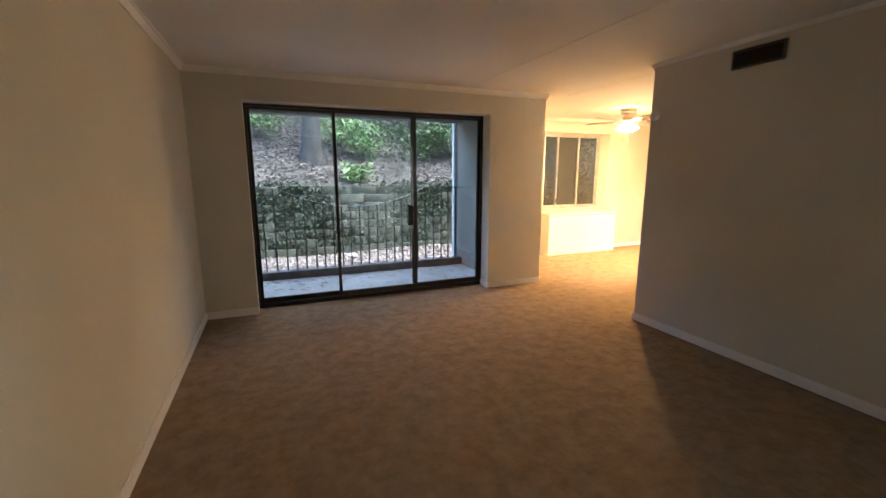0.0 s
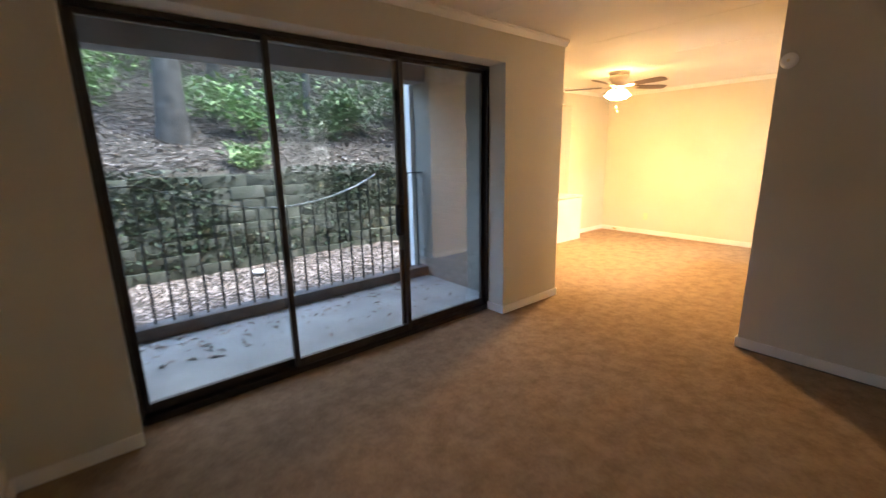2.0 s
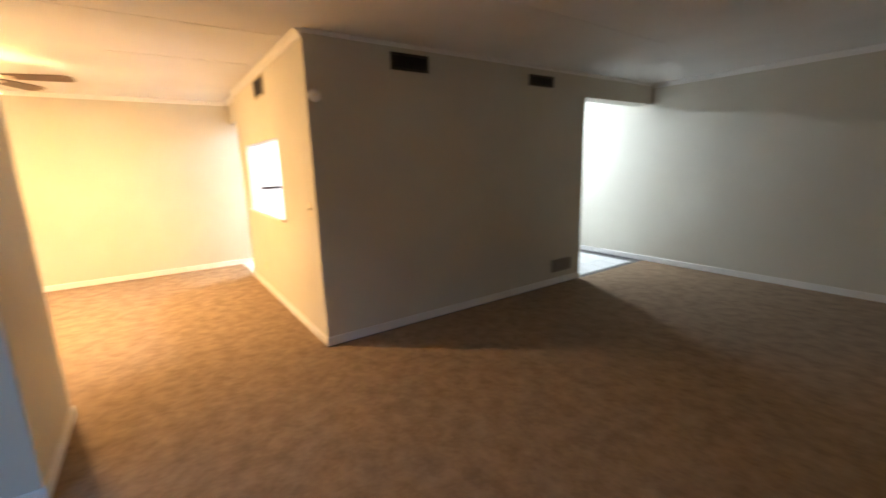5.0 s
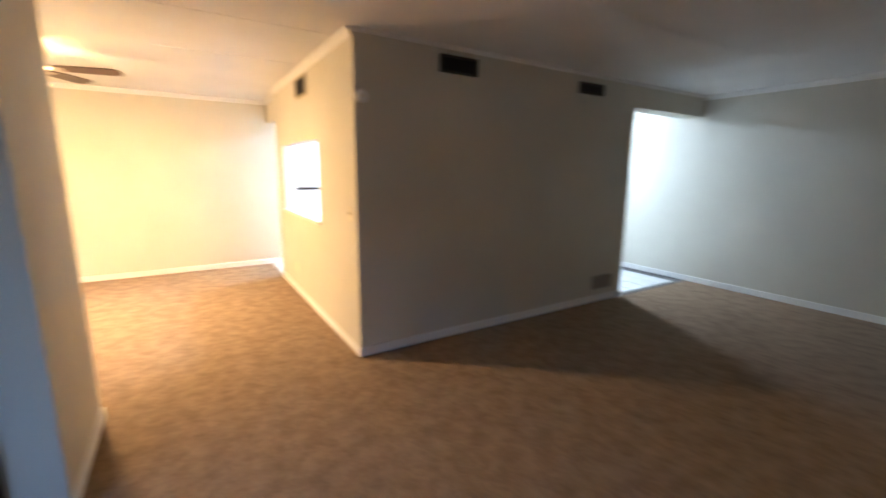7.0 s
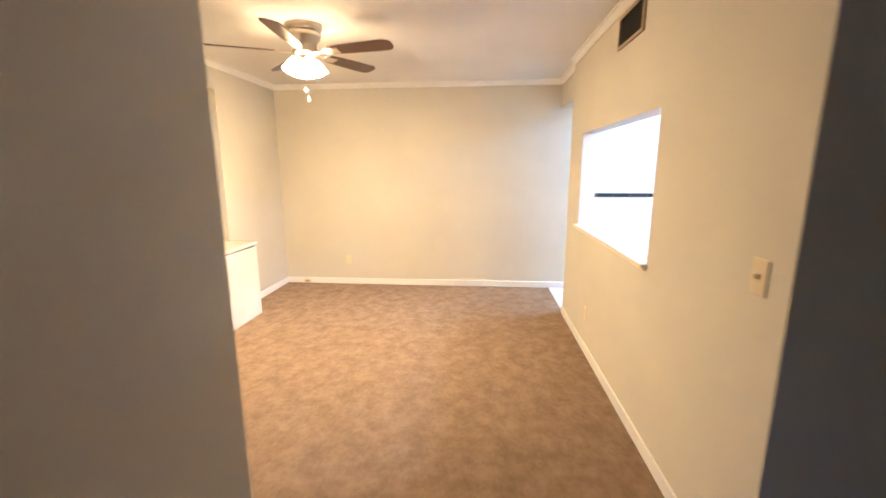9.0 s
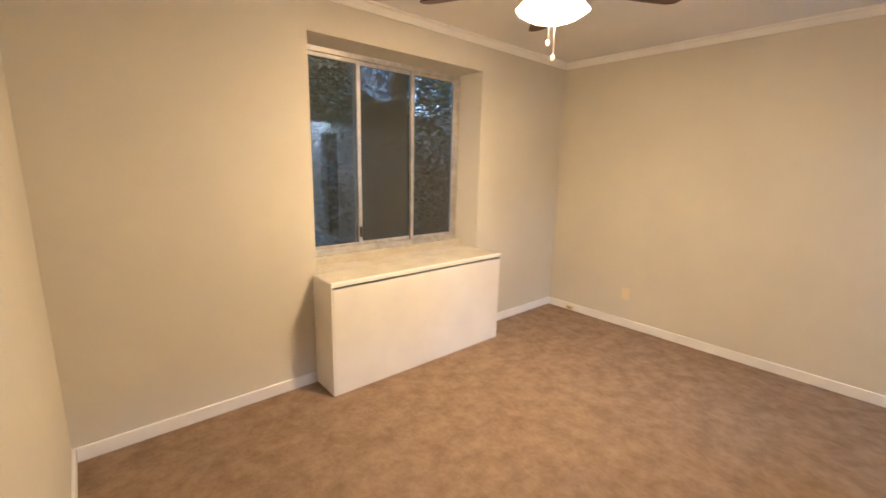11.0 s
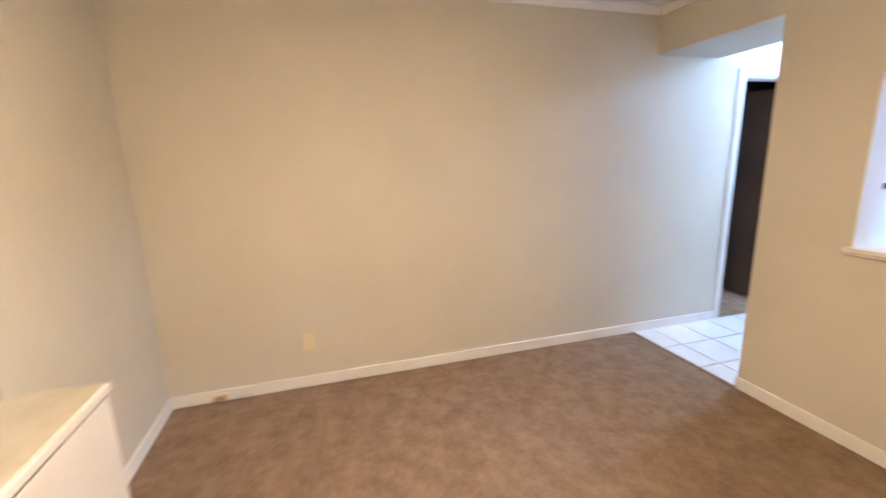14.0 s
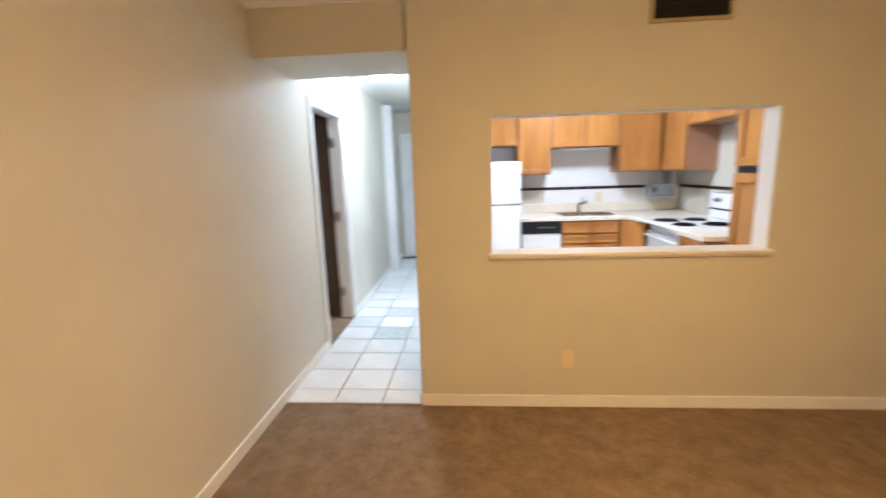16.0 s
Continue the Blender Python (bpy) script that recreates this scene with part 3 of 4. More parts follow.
# ---- kitchen ----
def cabinet(label, x0, x1, y0, y1, z0, z1, doors, face="y", frame_w=0.05, slabs=None):
    """A framed oak cabinet; the doors fill its face, which looks to +y or +x."""
    c = thing("kitchen_cabinet", label, "cabinet", "oak kitchen cabinets")
    part("cabinet_body", boxes((x0, x1, y0, y1, z0, z1), bevel=0.002), OAK_DARK, c)
    lo, hi = (x0, x1) if face == "y" else (y0, y1)
    rows = slabs or [(z0 + 0.012, z1 - 0.012)]
    for i in range(doors):
        a = lo + 0.014 + i * (hi - lo - 0.008) / doors
        b = lo - 0.008 + (i + 1) * (hi - lo - 0.008) / doors
        for r0, r1 in rows:
            def slab(u0, u1, d0, d1, w0, w1):
                return (u0, u1, y1 + d0, y1 + d1, w0, w1) if face == "y" else (x1 + d0, x1 + d1, u0, u1, w0, w1)
            f = min(frame_w, (r1 - r0) * 0.25)
            leaf = part("cabinet_door", boxes(slab(a, a + f, 0.001, 0.022, r0, r1), slab(b - f, b, 0.001, 0.022, r0, r1),
                                              slab(a + f, b - f, 0.001, 0.019, r1 - f, r1), slab(a + f, b - f, 0.001, 0.019, r0, r0 + f), bevel=0.003), OAK, c)
            part("door_panel", boxes(slab(a + f, b - f, 0.001, 0.006, r0 + f, r1 - f), bevel=0.002), OAK, leaf)
    return c


BK, UF = 0.122, 0.43
cabinet("honey oak wall cabinet over the refrigerator", 5.785, 6.50, BK, UF, 1.72, 2.14, 2)
cabinet("tall single-door honey oak wall cabinet", 5.39, 5.783, BK, UF, 1.385, 2.14, 1)
cabinet("short two-door honey oak wall cabinet over the sink", 4.63, 5.388, BK, UF, 1.68, 2.14, 2)
cabinet("single-door honey oak wall cabinet in the corner", 4.17, 4.628, BK, UF, 1.39, 2.14, 1)
cabinet("honey oak wall cabinet beside the stove", 3.812, 4.13, BK, 0.92, 1.39, 2.14, 1, "x")
cabinet("short two-door honey oak cabinet over the stove", 3.812, 4.13, 0.922, 1.75, 1.83, 2.14, 2, "x")
side = thing("cabinet_end_panel", "plain pinkish brown end panel of the stove-side cabinet", "panel")
part("panel_face", boxes((3.815, 4.13, 0.9215, 0.926, 1.392, 1.828)), OAK_SIDE, side)
structure("wall_kitchen_soffit", boxes((3.81, 6.53, 0.12, 0.46, 2.142, H), (3.81, 4.16, 0.46, 1.76, 2.142, H)), WHITE_WALL, "white soffit above the kitchen cabinets", "soffit")
cabinet("tall honey oak pantry cabinet at the pass-through", 3.812, 4.41, 2.22, 2.86, 0.0, 2.14, 1, "x", 0.06, [(0.1, 1.375), (1.43, 2.12)])
# gap between the pantry doors: its shade is drawn as a black strip
slot = thing("pantry_slot", "black strip for the shade in the slot between the pantry doors", "slot")
part("slot_shade", boxes((4.411, 4.4145, 2.25, 2.83, 1.385, 1.42)), BLACK, slot)
cabinet("honey oak sink base cabinet with drawer fronts", 4.69, 5.318, BK, 0.71, 0.10, 0.875, 2, "y", 0.04, [(0.11, 0.60), (0.62, 0.715), (0.735, 0.865)])
cabinet("honey oak corner base cabinet", 4.30, 4.688, BK, 0.69, 0.10, 0.875, 1, "y", 0.04)
cabinet("narrow honey oak base cabinet between stove and pantry", 3.812, 4.55, 1.79, 2.218, 0.10, 0.875, 1, "x", 0.045, [(0.11, 0.68), (0.70, 0.865)])
corner = thing("corner_filler", "angled honey oak filler panel between sink and stove", "panel")
bm = bmesh.new()
box(bm, -0.17, 0.17, -0.01, 0.01, 0.10, 0.875, m=pose(4.60, 0.865, 0, 0, 0, 112))
part("filler_face", bm, OAK, corner)

worktop = thing("kitchen_worktop", "cream laminate kitchen worktop with a steel sink", "worktop")
part("worktop_run", boxes((3.815, 4.70, BK, 0.74, 0.877, 0.915), (5.28, 5.765, BK, 0.745, 0.877, 0.915), (4.70, 5.28, BK, 0.235, 0.877, 0.915), (4.70, 5.28, 0.64, 0.745, 0.877, 0.915), bevel=0.003), COUNTER, worktop)
part("worktop_corner", boxes((3.815, 4.60, 0.742, 1.005, 0.877, 0.915), bevel=0.003), COUNTER, worktop)
part("upstand", boxes((3.83, 5.765, 0.123, 0.14, 0.916, 1.02), bevel=0.003), COUNTER, worktop)
worktop2 = thing("side_worktop", "small cream laminate worktop beside the stove", "worktop")
part("worktop_slab", boxes((3.815, 4.60, 1.785, 2.215, 0.877, 0.915), bevel=0.004), COUNTER, worktop2)
sink = thing("kitchen_sink", "double steel sink set in the worktop", "sink")
part("sink_rim", boxes((4.68, 5.30, 0.225, 0.25, 0.916, 0.921), (4.68, 5.30, 0.625, 0.65, 0.916, 0.921), (4.68, 4.705, 0.25, 0.625, 0.916, 0.921), (5.275, 5.30, 0.25, 0.625, 0.916, 0.921), (4.98, 5.0, 0.25, 0.625, 0.905, 0.921)), STEEL, sink)
for x0, x1 in ((4.705, 4.98), (5.0, 5.275)):
    part("basin", boxes((x0, x1, 0.25, 0.625, 0.755, 0.76), (x0, x0 + 0.004, 0.25, 0.625, 0.76, 0.916), (x1 - 0.004, x1, 0.25, 0.625, 0.76, 0.916), (x0, x1, 0.25, 0.254, 0.76, 0.916), (x0, x1, 0.621, 0.625, 0.76, 0.916)), STEEL, sink)
tap = thing("kitchen_tap", "steel kitchen tap behind the sink", "tap")
bm = bmesh.new()
tube(bm, (5.0, 0.20, 0.915), (5.0, 0.20, 1.03), 0.018)
part("tap_body", bm, STEEL, tap, smooth=True)
bm = bmesh.new()
tube(bm, (5.0, 0.20, 1.0), (4.97, 0.40, 1.07), 0.011)
tube(bm, (4.97, 0.40, 1.07), (4.97, 0.41, 1.03), 0.011)
part("spout", bm, STEEL, tap, smooth=True)
bm = bmesh.new()
tube(bm, (5.0, 0.20, 1.03), (4.94, 0.17, 1.10), 0.008)
part("lever", bm, STEEL, tap, smooth=True)

fridge = thing("refrigerator", "white top-freezer refrigerator with black sides", "refrigerator")
part("fridge_body", boxes((5.792, 6.458, BK + 0.02, 0.79, 0.03, 1.535), bevel=0.006), APPLIANCE, fridge)
for x0, x1 in ((5.785, 5.7915), (6.4585, 6.465)):
    part("side_sheet", boxes((x0, x1, BK + 0.02, 0.79, 0.03, 1.53)), BLACK, fridge, "black cabinet side")
for z0, z1 in ((0.09, 1.068), (1.082, 1.54)):
    d = part("fridge_door", boxes((5.785, 6.465, 0.793, 0.855, z0, z1), bevel=0.012), APPLIANCE, fridge)
    part("fridge_handle", boxes((6.41, 6.445, 0.856, 0.885, z0 + 0.08 if z0 > 1 else z1 - 0.5, z0 + 0.36 if z0 > 1 else z1 - 0.06), bevel=0.008), APPLIANCE, d)
part("badge", boxes((6.09, 6.15, 0.8555, 0.858, 1.452, 1.465)), GREY_PLASTIC, fridge, "small grey badge")
part("kick_plate", boxes((5.80, 6.45, 0.74, 0.80, 0.0, 0.085)), BLACK, fridge)

dish = thing("dishwasher", "white dishwasher with a black control panel", "dishwasher")
part("dishwasher_body", boxes((5.325, 5.755, BK + 0.02, 0.70, 0.0, 0.872)), BLACK, dish)
part("dishwasher_door", boxes((5.325, 5.755, 0.702, 0.735, 0.12, 0.735), bevel=0.006), APPLIANCE, dish)
panel = part("control_panel", boxes((5.325, 5.755, 0.702, 0.745, 0.742, 0.870), bevel=0.006), BLACK, dish, "black control panel")
for i in range(4):
    part("button", boxes((5.40 + i * 0.05, 5.43 + i * 0.05, 0.7455, 0.75, 0.80, 0.815), bevel=0.002), GREY_PLASTIC, panel)

stove = thing("electric_stove", "white electric stove with four black coil burners", "stove")
part("oven_body", boxes((3.83, 4.47, 1.01, 1.78, 0.0, 0.895), bevel=0.004), APPLIANCE, stove)
oven = part("oven_door", boxes((4.472, 4.505, 1.02, 1.77, 0.22, 0.80), bevel=0.008), APPLIANCE, stove)
bm = bmesh.new()
tube(bm, (4.545, 1.08, 0.765), (4.545, 1.71, 0.765), 0.012)
tube(bm, (4.505, 1.10, 0.765), (4.545, 1.10, 0.765), 0.008)
tube(bm, (4.505, 1.69, 0.765), (4.545, 1.69, 0.765), 0.008)
part("oven_handle", bm, APPLIANCE, oven, smooth=True)
part("cooktop", boxes((3.83, 4.60, 1.008, 1.782, 0.896, 0.918), bevel=0.008), APPLIANCE, stove)
back = part("back_guard", boxes((3.83, 3.905, 1.01, 1.78, 0.919, 1.17), bevel=0.012), APPLIANCE, stove)
part("guard_strip", boxes((3.9055, 3.909, 1.03, 1.76, 1.005, 1.022)), BLACK, back, "black strip")
for i in range(4):
    bm = bmesh.new()
    lathe(bm, 0, 0, [(0.02, 0), (0.02, 0.014), (0.014, 0.022), (0.0, 0.022)], 16)
    bmesh.ops.transform(bm, matrix=pose(3.906, 1.12 + i * 0.06 + (0.33 if i > 1 else 0), 1.10, 0, 90, 0), verts=bm.verts)
    part("control_knob", bm, GREY_PLASTIC, back, smooth=True)
for x, y, r in ((4.42, 1.23, 0.10), (4.42, 1.57, 0.085), (4.14, 1.22, 0.085), (4.14, 1.58, 0.10)):
    bm = bmesh.new()
    for k in range(1, 5):
        rr = r * k / 4.4
        lathe(bm, x, y, [(rr - 0.006, 0.924), (rr + 0.006, 0.924), (rr + 0.006, 0.932), (rr - 0.006, 0.932)], 24)
    burner = part("burner_coil", bm, BLACK, stove, "black coil burner")
    bm = bmesh.new()
    lathe(bm, x, y, [(r + 0.012, 0.9185), (r + 0.012, 0.922), (r, 0.9205), (0.0, 0.9195)], 24)
    part("drip_pan", bm, BLACK, burner)
radio = thing("under_cabinet_radio", "grey appliance hung under the corner wall cabinet", "radio")
part("radio_case", boxes((3.98, 4.24, 0.20, 0.42, 1.10, 1.235), bevel=0.02), GREY_PLASTIC, radio)
part("hanger", boxes((4.0, 4.04, 0.25, 0.37, 1.235, 1.389)), GREY_PLASTIC, radio)
part("dial", boxes((4.19, 4.23, 0.4205, 0.425, 1.15, 1.21), bevel=0.004), BLACK, radio)
hood = thing("sink_light", "slim white light strip under the sink cabinet", "light fitting")
part("light_strip", boxes((4.72, 5.30, 0.30, 0.40, 1.655, 1.679), bevel=0.004), TRIM, hood)
plate("wall_outlet", "ivory duplex outlet on the kitchen backsplash", "outlet", (4.75, 0.122, 1.09), (1, 0))

# backsplash stripe, tile by tile
stripe = thing("backsplash_stripe", "dark tile stripe along the white kitchen backsplash", "tile stripe")
for axis, lo, hi, fixed in (("x", 3.96, 5.76, 0.1205), ("y", 0.14, 2.20, 3.8105), ("y", 1.70, 2.86, 6.5295)):
    n = round((hi - lo) / 0.152)
    for i in range(n):
        a = lo + i * 0.152
        if axis == "x":
            s = (a, a + 0.149, fixed, fixed + 0.007, 1.19, 1.225)
        elif fixed < 5:
            s = (fixed, fixed + 0.007, a, a + 0.149, 1.19, 1.225)
        else:
            s = (fixed - 0.007, fixed, a, a + 0.149, 1.19, 1.225)
        part("stripe_tile", boxes(s, bevel=0.0015), STRIPE, stripe)

# ---- balcony ----
structure("floor_balcony", boxes((-0.8, 3.30, 4.895, 6.42, -0.25, -0.05)), CONCRETE, "pale weathered concrete balcony floor", "floor")
structure("curb_balcony", boxes((-0.8, 3.30, 6.25, 6.42, -0.049, 0.065), bevel=0.01), CURB, "dark weathered concrete balcony kerb", "kerb")
structure("ceiling_balcony", boxes((-0.8, 3.30, 4.90, 6.50, 2.44, 2.60), (-0.8, 3.30, 6.22, 6.46, 2.265, 2.44)), SOFFIT, "grey balcony ceiling with an edge beam", "ceiling")
side_wall = structure("wall_balcony_side", boxes((3.255, 3.30, 4.90, 6.46, -0.25, 2.44), (-0.92, -0.80, 4.90, 6.46, -0.25, 2.6), (-0.92, -0.46, 4.78, 4.90, -0.25, 2.6)), STUCCO, "grey rendered balcony side wall", "wall")
structure("wall_outer", boxes((-8, -0.92, 4.80, 4.95, -0.6, 3.3), (7.68, 16, 6.55, 6.72, -0.6, 3.3), (-0.92, 7.68, 6.35, 6.5, 2.62, 3.3), (-0.92, 3.30, 4.9, 6.35, 2.605, 2.7)), STUCCO, "grey rendered outer walls of the apartment building", "wall")
post = thing("corner_post", "white painted post at the balcony corner", "post")
part("post_shaft", boxes((3.20, 3.29, 6.465, 6.55, -0.25, 2.62), bevel=0.006), TRIM, post)
part("post_cap", boxes((3.19, 3.30, 6.455, 6.56, 2.50, 2.62), bevel=0.006), TRIM, post)


def rail_height(x):
    """The handrail sags where something heavy fell on it."""
    if x < 0.45 or x > 2.60:
        return 1.24
    u = (x - 0.45) / 2.15
    return 1.24 - 0.27 * math.sin(math.pi * u) ** 0.85


railing = thing("balcony_railing", "black iron balcony railing with a bent, sagging pale handrail", "railing")
RY = 6.335
for a, b, colour in ((-0.78, 0.46, IRON), (0.46, 2.60, PALE_IRON), (2.60, 3.25, IRON)):
    bm, n = bmesh.new(), 20
    xs = [a + (b - a) * i / n for i in range(n + 1)]
    rings = []
    for x in xs:
        z = rail_height(x)
        rings.append([bm.verts.new((x, RY + dy, z + dz)) for dy, dz in ((-0.018, -0.006), (0.018, -0.006), (0.018, 0.006), (-0.018, 0.006))])
    for p, q in zip(rings, rings[1:]):
        for i in range(4):
            bm.faces.new((p[i], p[(i + 1) % 4], q[(i + 1) % 4], q[i]))
    bm.faces.new(rings[0])
    bm.faces.new(rings[-1][::-1])
    part("handrail", bm, colour, railing, "pale bent handrail" if colour is PALE_IRON else "")
rng = random.Random(4)
x = -0.70
while x < 3.22:
    top = rail_height(x) - 0.006
    lean = rng.uniform(-0.012, 0.012)
    bm = bmesh.new()
    tube(bm, (x, RY, 0.06), (x + lean, RY, top), 0.0105, n=6)
    part("baluster", bm, IRON, railing)
    x += 0.135 + rng.uniform(-0.01, 0.01)


# ---- leaves, ground, hill ----
def leaves(name, spots, size, material, label, category, seed, flat=0.35, parent=None):
    """Small folded leaves at spots, an n x 3 array, in one mesh."""
    r = np.random.RandomState(seed)
    n = len(spots)
    s = size * r.uniform(0.6, 1.4, (n, 1))
    a = r.uniform(0, 2 * np.pi, n)
    u = np.stack([np.cos(a), np.sin(a), r.uniform(-flat, flat, n)], 1)
    v = np.stack([-np.sin(a), np.cos(a), r.uniform(-flat, flat, n)], 1)
    up = np.array([[0, 0, 1.0]])
    tip, tail = spots + u * s, spots - u * s
    left, right = spots + v * s * 0.45 + up * s * 0.18, spots - v * s * 0.45 + up * s * 0.18
    co = np.stack([tip, left, tail, right], 1).reshape(-1, 3)
    me = bpy.data.meshes.new(name)
    idx = np.arange(n)[:, None] * 4
    faces = np.concatenate([idx + np.array([[0, 1, 2]]), idx + np.array([[0, 2, 3]])], 0)
    me.from_pydata(co.tolist(), [], faces.tolist())
    me.materials.append(material)
    ob = new(name, me)
    if parent is not None:
        ob.parent = parent
        return ob
    return tagged(ob, label, category, "", "stuff")


def hill(x, y):
    """Height of the ground: flat by the building, then the bank behind the block wall."""
    if y < 9.55:
        return -0.12 + 0.03 * math.sin(x * 1.3) * math.cos(y)
    d = y - 9.55
    bank = 1.33 + 0.40 * d if d < 5.5 else 3.53 + 0.52 * (d - 5.5) if d < 12 else 6.9 + 0.02 * (d - 12)
    dip = 0.5 * min(1, max(0, (x - 10.5) / 3))
    bank = 1.33 + (bank - 1.33) * (1 - dip)
    return bank + 0.16 * noise.noise(Vector((x * 0.5, y * 0.5, 0)))


def grid_sheet(name, xs, ys, label, category):
    co = [(x, y, hill(x, y)) for y in ys for x in xs]
    w = len(xs)
    faces = [(j * w + i, j * w + i + 1, (j + 1) * w + i + 1, (j + 1) * w + i) for j in range(len(ys) - 1) for i in range(w - 1)]
    me = bpy.data.meshes.new(name)
    me.from_pydata(co, [], faces)
    me.materials.append(SOIL)
    for p in me.polygons:
        p.use_smooth = True
    return tagged(new(name, me), label, category, "", "structure")


XS = [-400, -100, -40, -20] + [-14 + 0.4 * i for i in range(78)] + [20, 30, 60, 120, 400]
YS = [-400, -60, -10, 2, 6] + [6.6 + 0.3 * i for i in range(10)] + [9.549, 9.551] + [9.8 + 0.4 * i for i in range(35)] + [26, 32, 60, 150, 400]
ground = grid_sheet("ground", XS, YS, "leaf-strewn soil and wooded bank behind the building", "ground")
ground.location.z = -0.16

r = np.random.RandomState(7)


def strewn(n, x0, x1, y0, y1, seed, lift=0.02):
    q = np.random.RandomState(seed)
    pts = np.stack([q.uniform(x0, x1, n), q.uniform(y0, y1, n), np.zeros(n)], 1)
    for p in pts:
        p[2] = hill(p[0], p[1]) - 0.16 + lift
    return pts


leaves("leaf_litter", strewn(20000, -5, 11, 6.6, 9.3, 1), 0.04, LITTER, "pale dead leaves covering the flat ground", "leaf litter", 1)
leaves("leaf_litter", strewn(60000, -7, 14, 9.6, 17, 2), 0.046, BANK_LITTER, "brown dead leaves covering the wooded bank", "leaf litter", 2)
balcony_leaves = np.stack([-0.5 + 3.7 * r.uniform(0, 1, 260) ** 1.5, 6.23 - np.abs(r.normal(0, 0.5, 260)), np.full(260, -0.045)], 1)
balcony_leaves = balcony_leaves[balcony_leaves[:, 1] > 4.95]
leaves("balcony_leaves", balcony_leaves, 0.036, BANK_LITTER, "few dead leaves on the balcony floor", "leaves", 3, flat=0.1)
scrap = thing("paper_scrap", "crumpled white scrap lying among the leaves", "litter")
bm = bmesh.new()
bmesh.ops.create_icosphere(bm, subdivisions=2, radius=0.09)
for v in bm.verts:
    v.co = Vector((v.co.x * 1.3, v.co.y, v.co.z * 0.35)) * (1 + 0.35 * noise.noise(v.co * 14))
bmesh.ops.transform(bm, matrix=pose(1.83, 8.6, -0.22), verts=bm.verts)
part("scrap_sheet", bm, PAPER, scrap)


def tree(label, x, y, radius, height, seed, crown_leaves=900, lean=0.04):
    q = random.Random(seed)
    t = thing("tree", label, "tree", "trees on the bank")
    z = hill(x, y) - 0.75
    bm, n, k = bmesh.new(), 14, 30
    rings = []
    for j in range(k + 1):
        u = j / k
        rad = radius * (1 - 0.55 * u) * (1 + 0.9 * math.exp(-u * height / 0.55))
        ring = []
        for i in range(n):
            a = 2 * math.pi * i / n
            w = rad * (1 + 0.16 * noise.noise(Vector((math.cos(a) * 1.5, math.sin(a) * 1.5, u * height * 0.5 + seed))))
            ring.append(bm.verts.new((x + lean * u * height + w * math.cos(a), y + w * math.sin(a), z + u * height)))
        rings.append(ring)
    for lo, hi in zip(rings, rings[1:]):
        for i in range(n):
            bm.faces.new((lo[i], lo[(i + 1) % n], hi[(i + 1) % n], hi[i]))
    bm.faces.new(rings[-1])
    part("trunk", bm, BARK, t, smooth=True)
    spots = []
    for _ in range(7):
        a, h0 = q.uniform(0, 6.28), q.uniform(0.55, 0.95) * height
        reach = q.uniform(1.2, 2.8)
        tip = Vector((x + reach * math.cos(a), y + reach * math.sin(a), z + h0 + q.uniform(0.5, 1.5)))
        bm = bmesh.new()
        tube(bm, (x + lean * h0, y, z + h0), tip, radius * 0.22, radius * 0.06, 8)
        part("limb", bm, BARK, t, smooth=True)
        for _ in range(crown_leaves // 7):
            spots.append((tip.x + q.gauss(0, 0.8), tip.y + q.gauss(0, 0.8), tip.z + q.gauss(0, 0.5)))
    leaves("crown", np.array(spots), 0.13, GREEN, "", "", seed, 0.9, t)


tree("large grey tree trunk on the leafy bank", 1.27, 11.0, 0.23, 9.0, 11)
tree("slim tree on the bank", 4.4, 12.6, 0.10, 7.5, 12, 700)
tree("slim tree on the bank", 8.2, 12.2, 0.13, 8.0, 13, 1100)
tree("slim tree on the bank", -2.6, 13.5, 0.16, 8.5, 14, 900)
tree("slim tree on the bank", 6.3, 11.4, 0.08, 6.5, 15, 900)
tree("slim tree on the bank", 10.5, 13.5, 0.15, 8.0, 16, 1100)
tree("slim tree on the bank", 3.0, 15.5, 0.14, 8.5, 17, 900)


def bush(label, x, y, spread, tall, n, seed, material=GREEN, size=0.09):
    q = np.random.RandomState(seed)
    b = thing("bush", label, "bush", "bushes on the bank")
    z = hill(x, y) - 0.18
    stems = []
    for i in range(6):
        a = q.uniform(0, 6.28)
        tip = (x + spread * 0.7 * math.cos(a), y + spread * 0.4 * math.sin(a), z + tall * q.uniform(0.6, 1.0))
        bm = bmesh.new()
        tube(bm, (x, y, z), tip, 0.012, 0.004, 6)
        part("stem", bm, BARK, b)
        stems.append(tip)
    spots = []
    n, size = n * 2, size * 0.62
    for i in range(n):
        c = stems[q.randint(len(stems))]
        u = q.uniform(0.35, 1.1)
        spots.append((x + (c[0] - x) * u + q.normal(0, spread * 0.22), y + (c[1] - y) * u + q.normal(0, spread * 0.2), z + (c[2] - z) * u + q.normal(0, tall * 0.14)))
    leaves("foliage", np.array(spots), size, material, "", "", seed, 0.8, b)


bush("bright green fern hanging over the block wall", 2.15, 9.75, 0.45, 0.45, 260, 21, FERN, 0.075)
bush("bright green shrub on the bank", 2.6, 11.0, 0.8, 1.0, 420, 22, FERN)
bush("yellow-green shrub under the large tree", 2.2, 12.2, 0.9, 0.9, 420, 23, FERN)
bush("green shrub on the bank", 3.9, 10.9, 0.9, 1.1, 520, 24)
bush("green shrub on the bank", 5.2, 11.2, 1.0, 1.3, 620, 25)
bush("green shrub on the bank", 6.8, 10.6, 1.0, 1.4, 620, 26)
bush("green shrub on the bank", 0.0, 13.0, 1.2, 1.1, 600, 27, FERN)
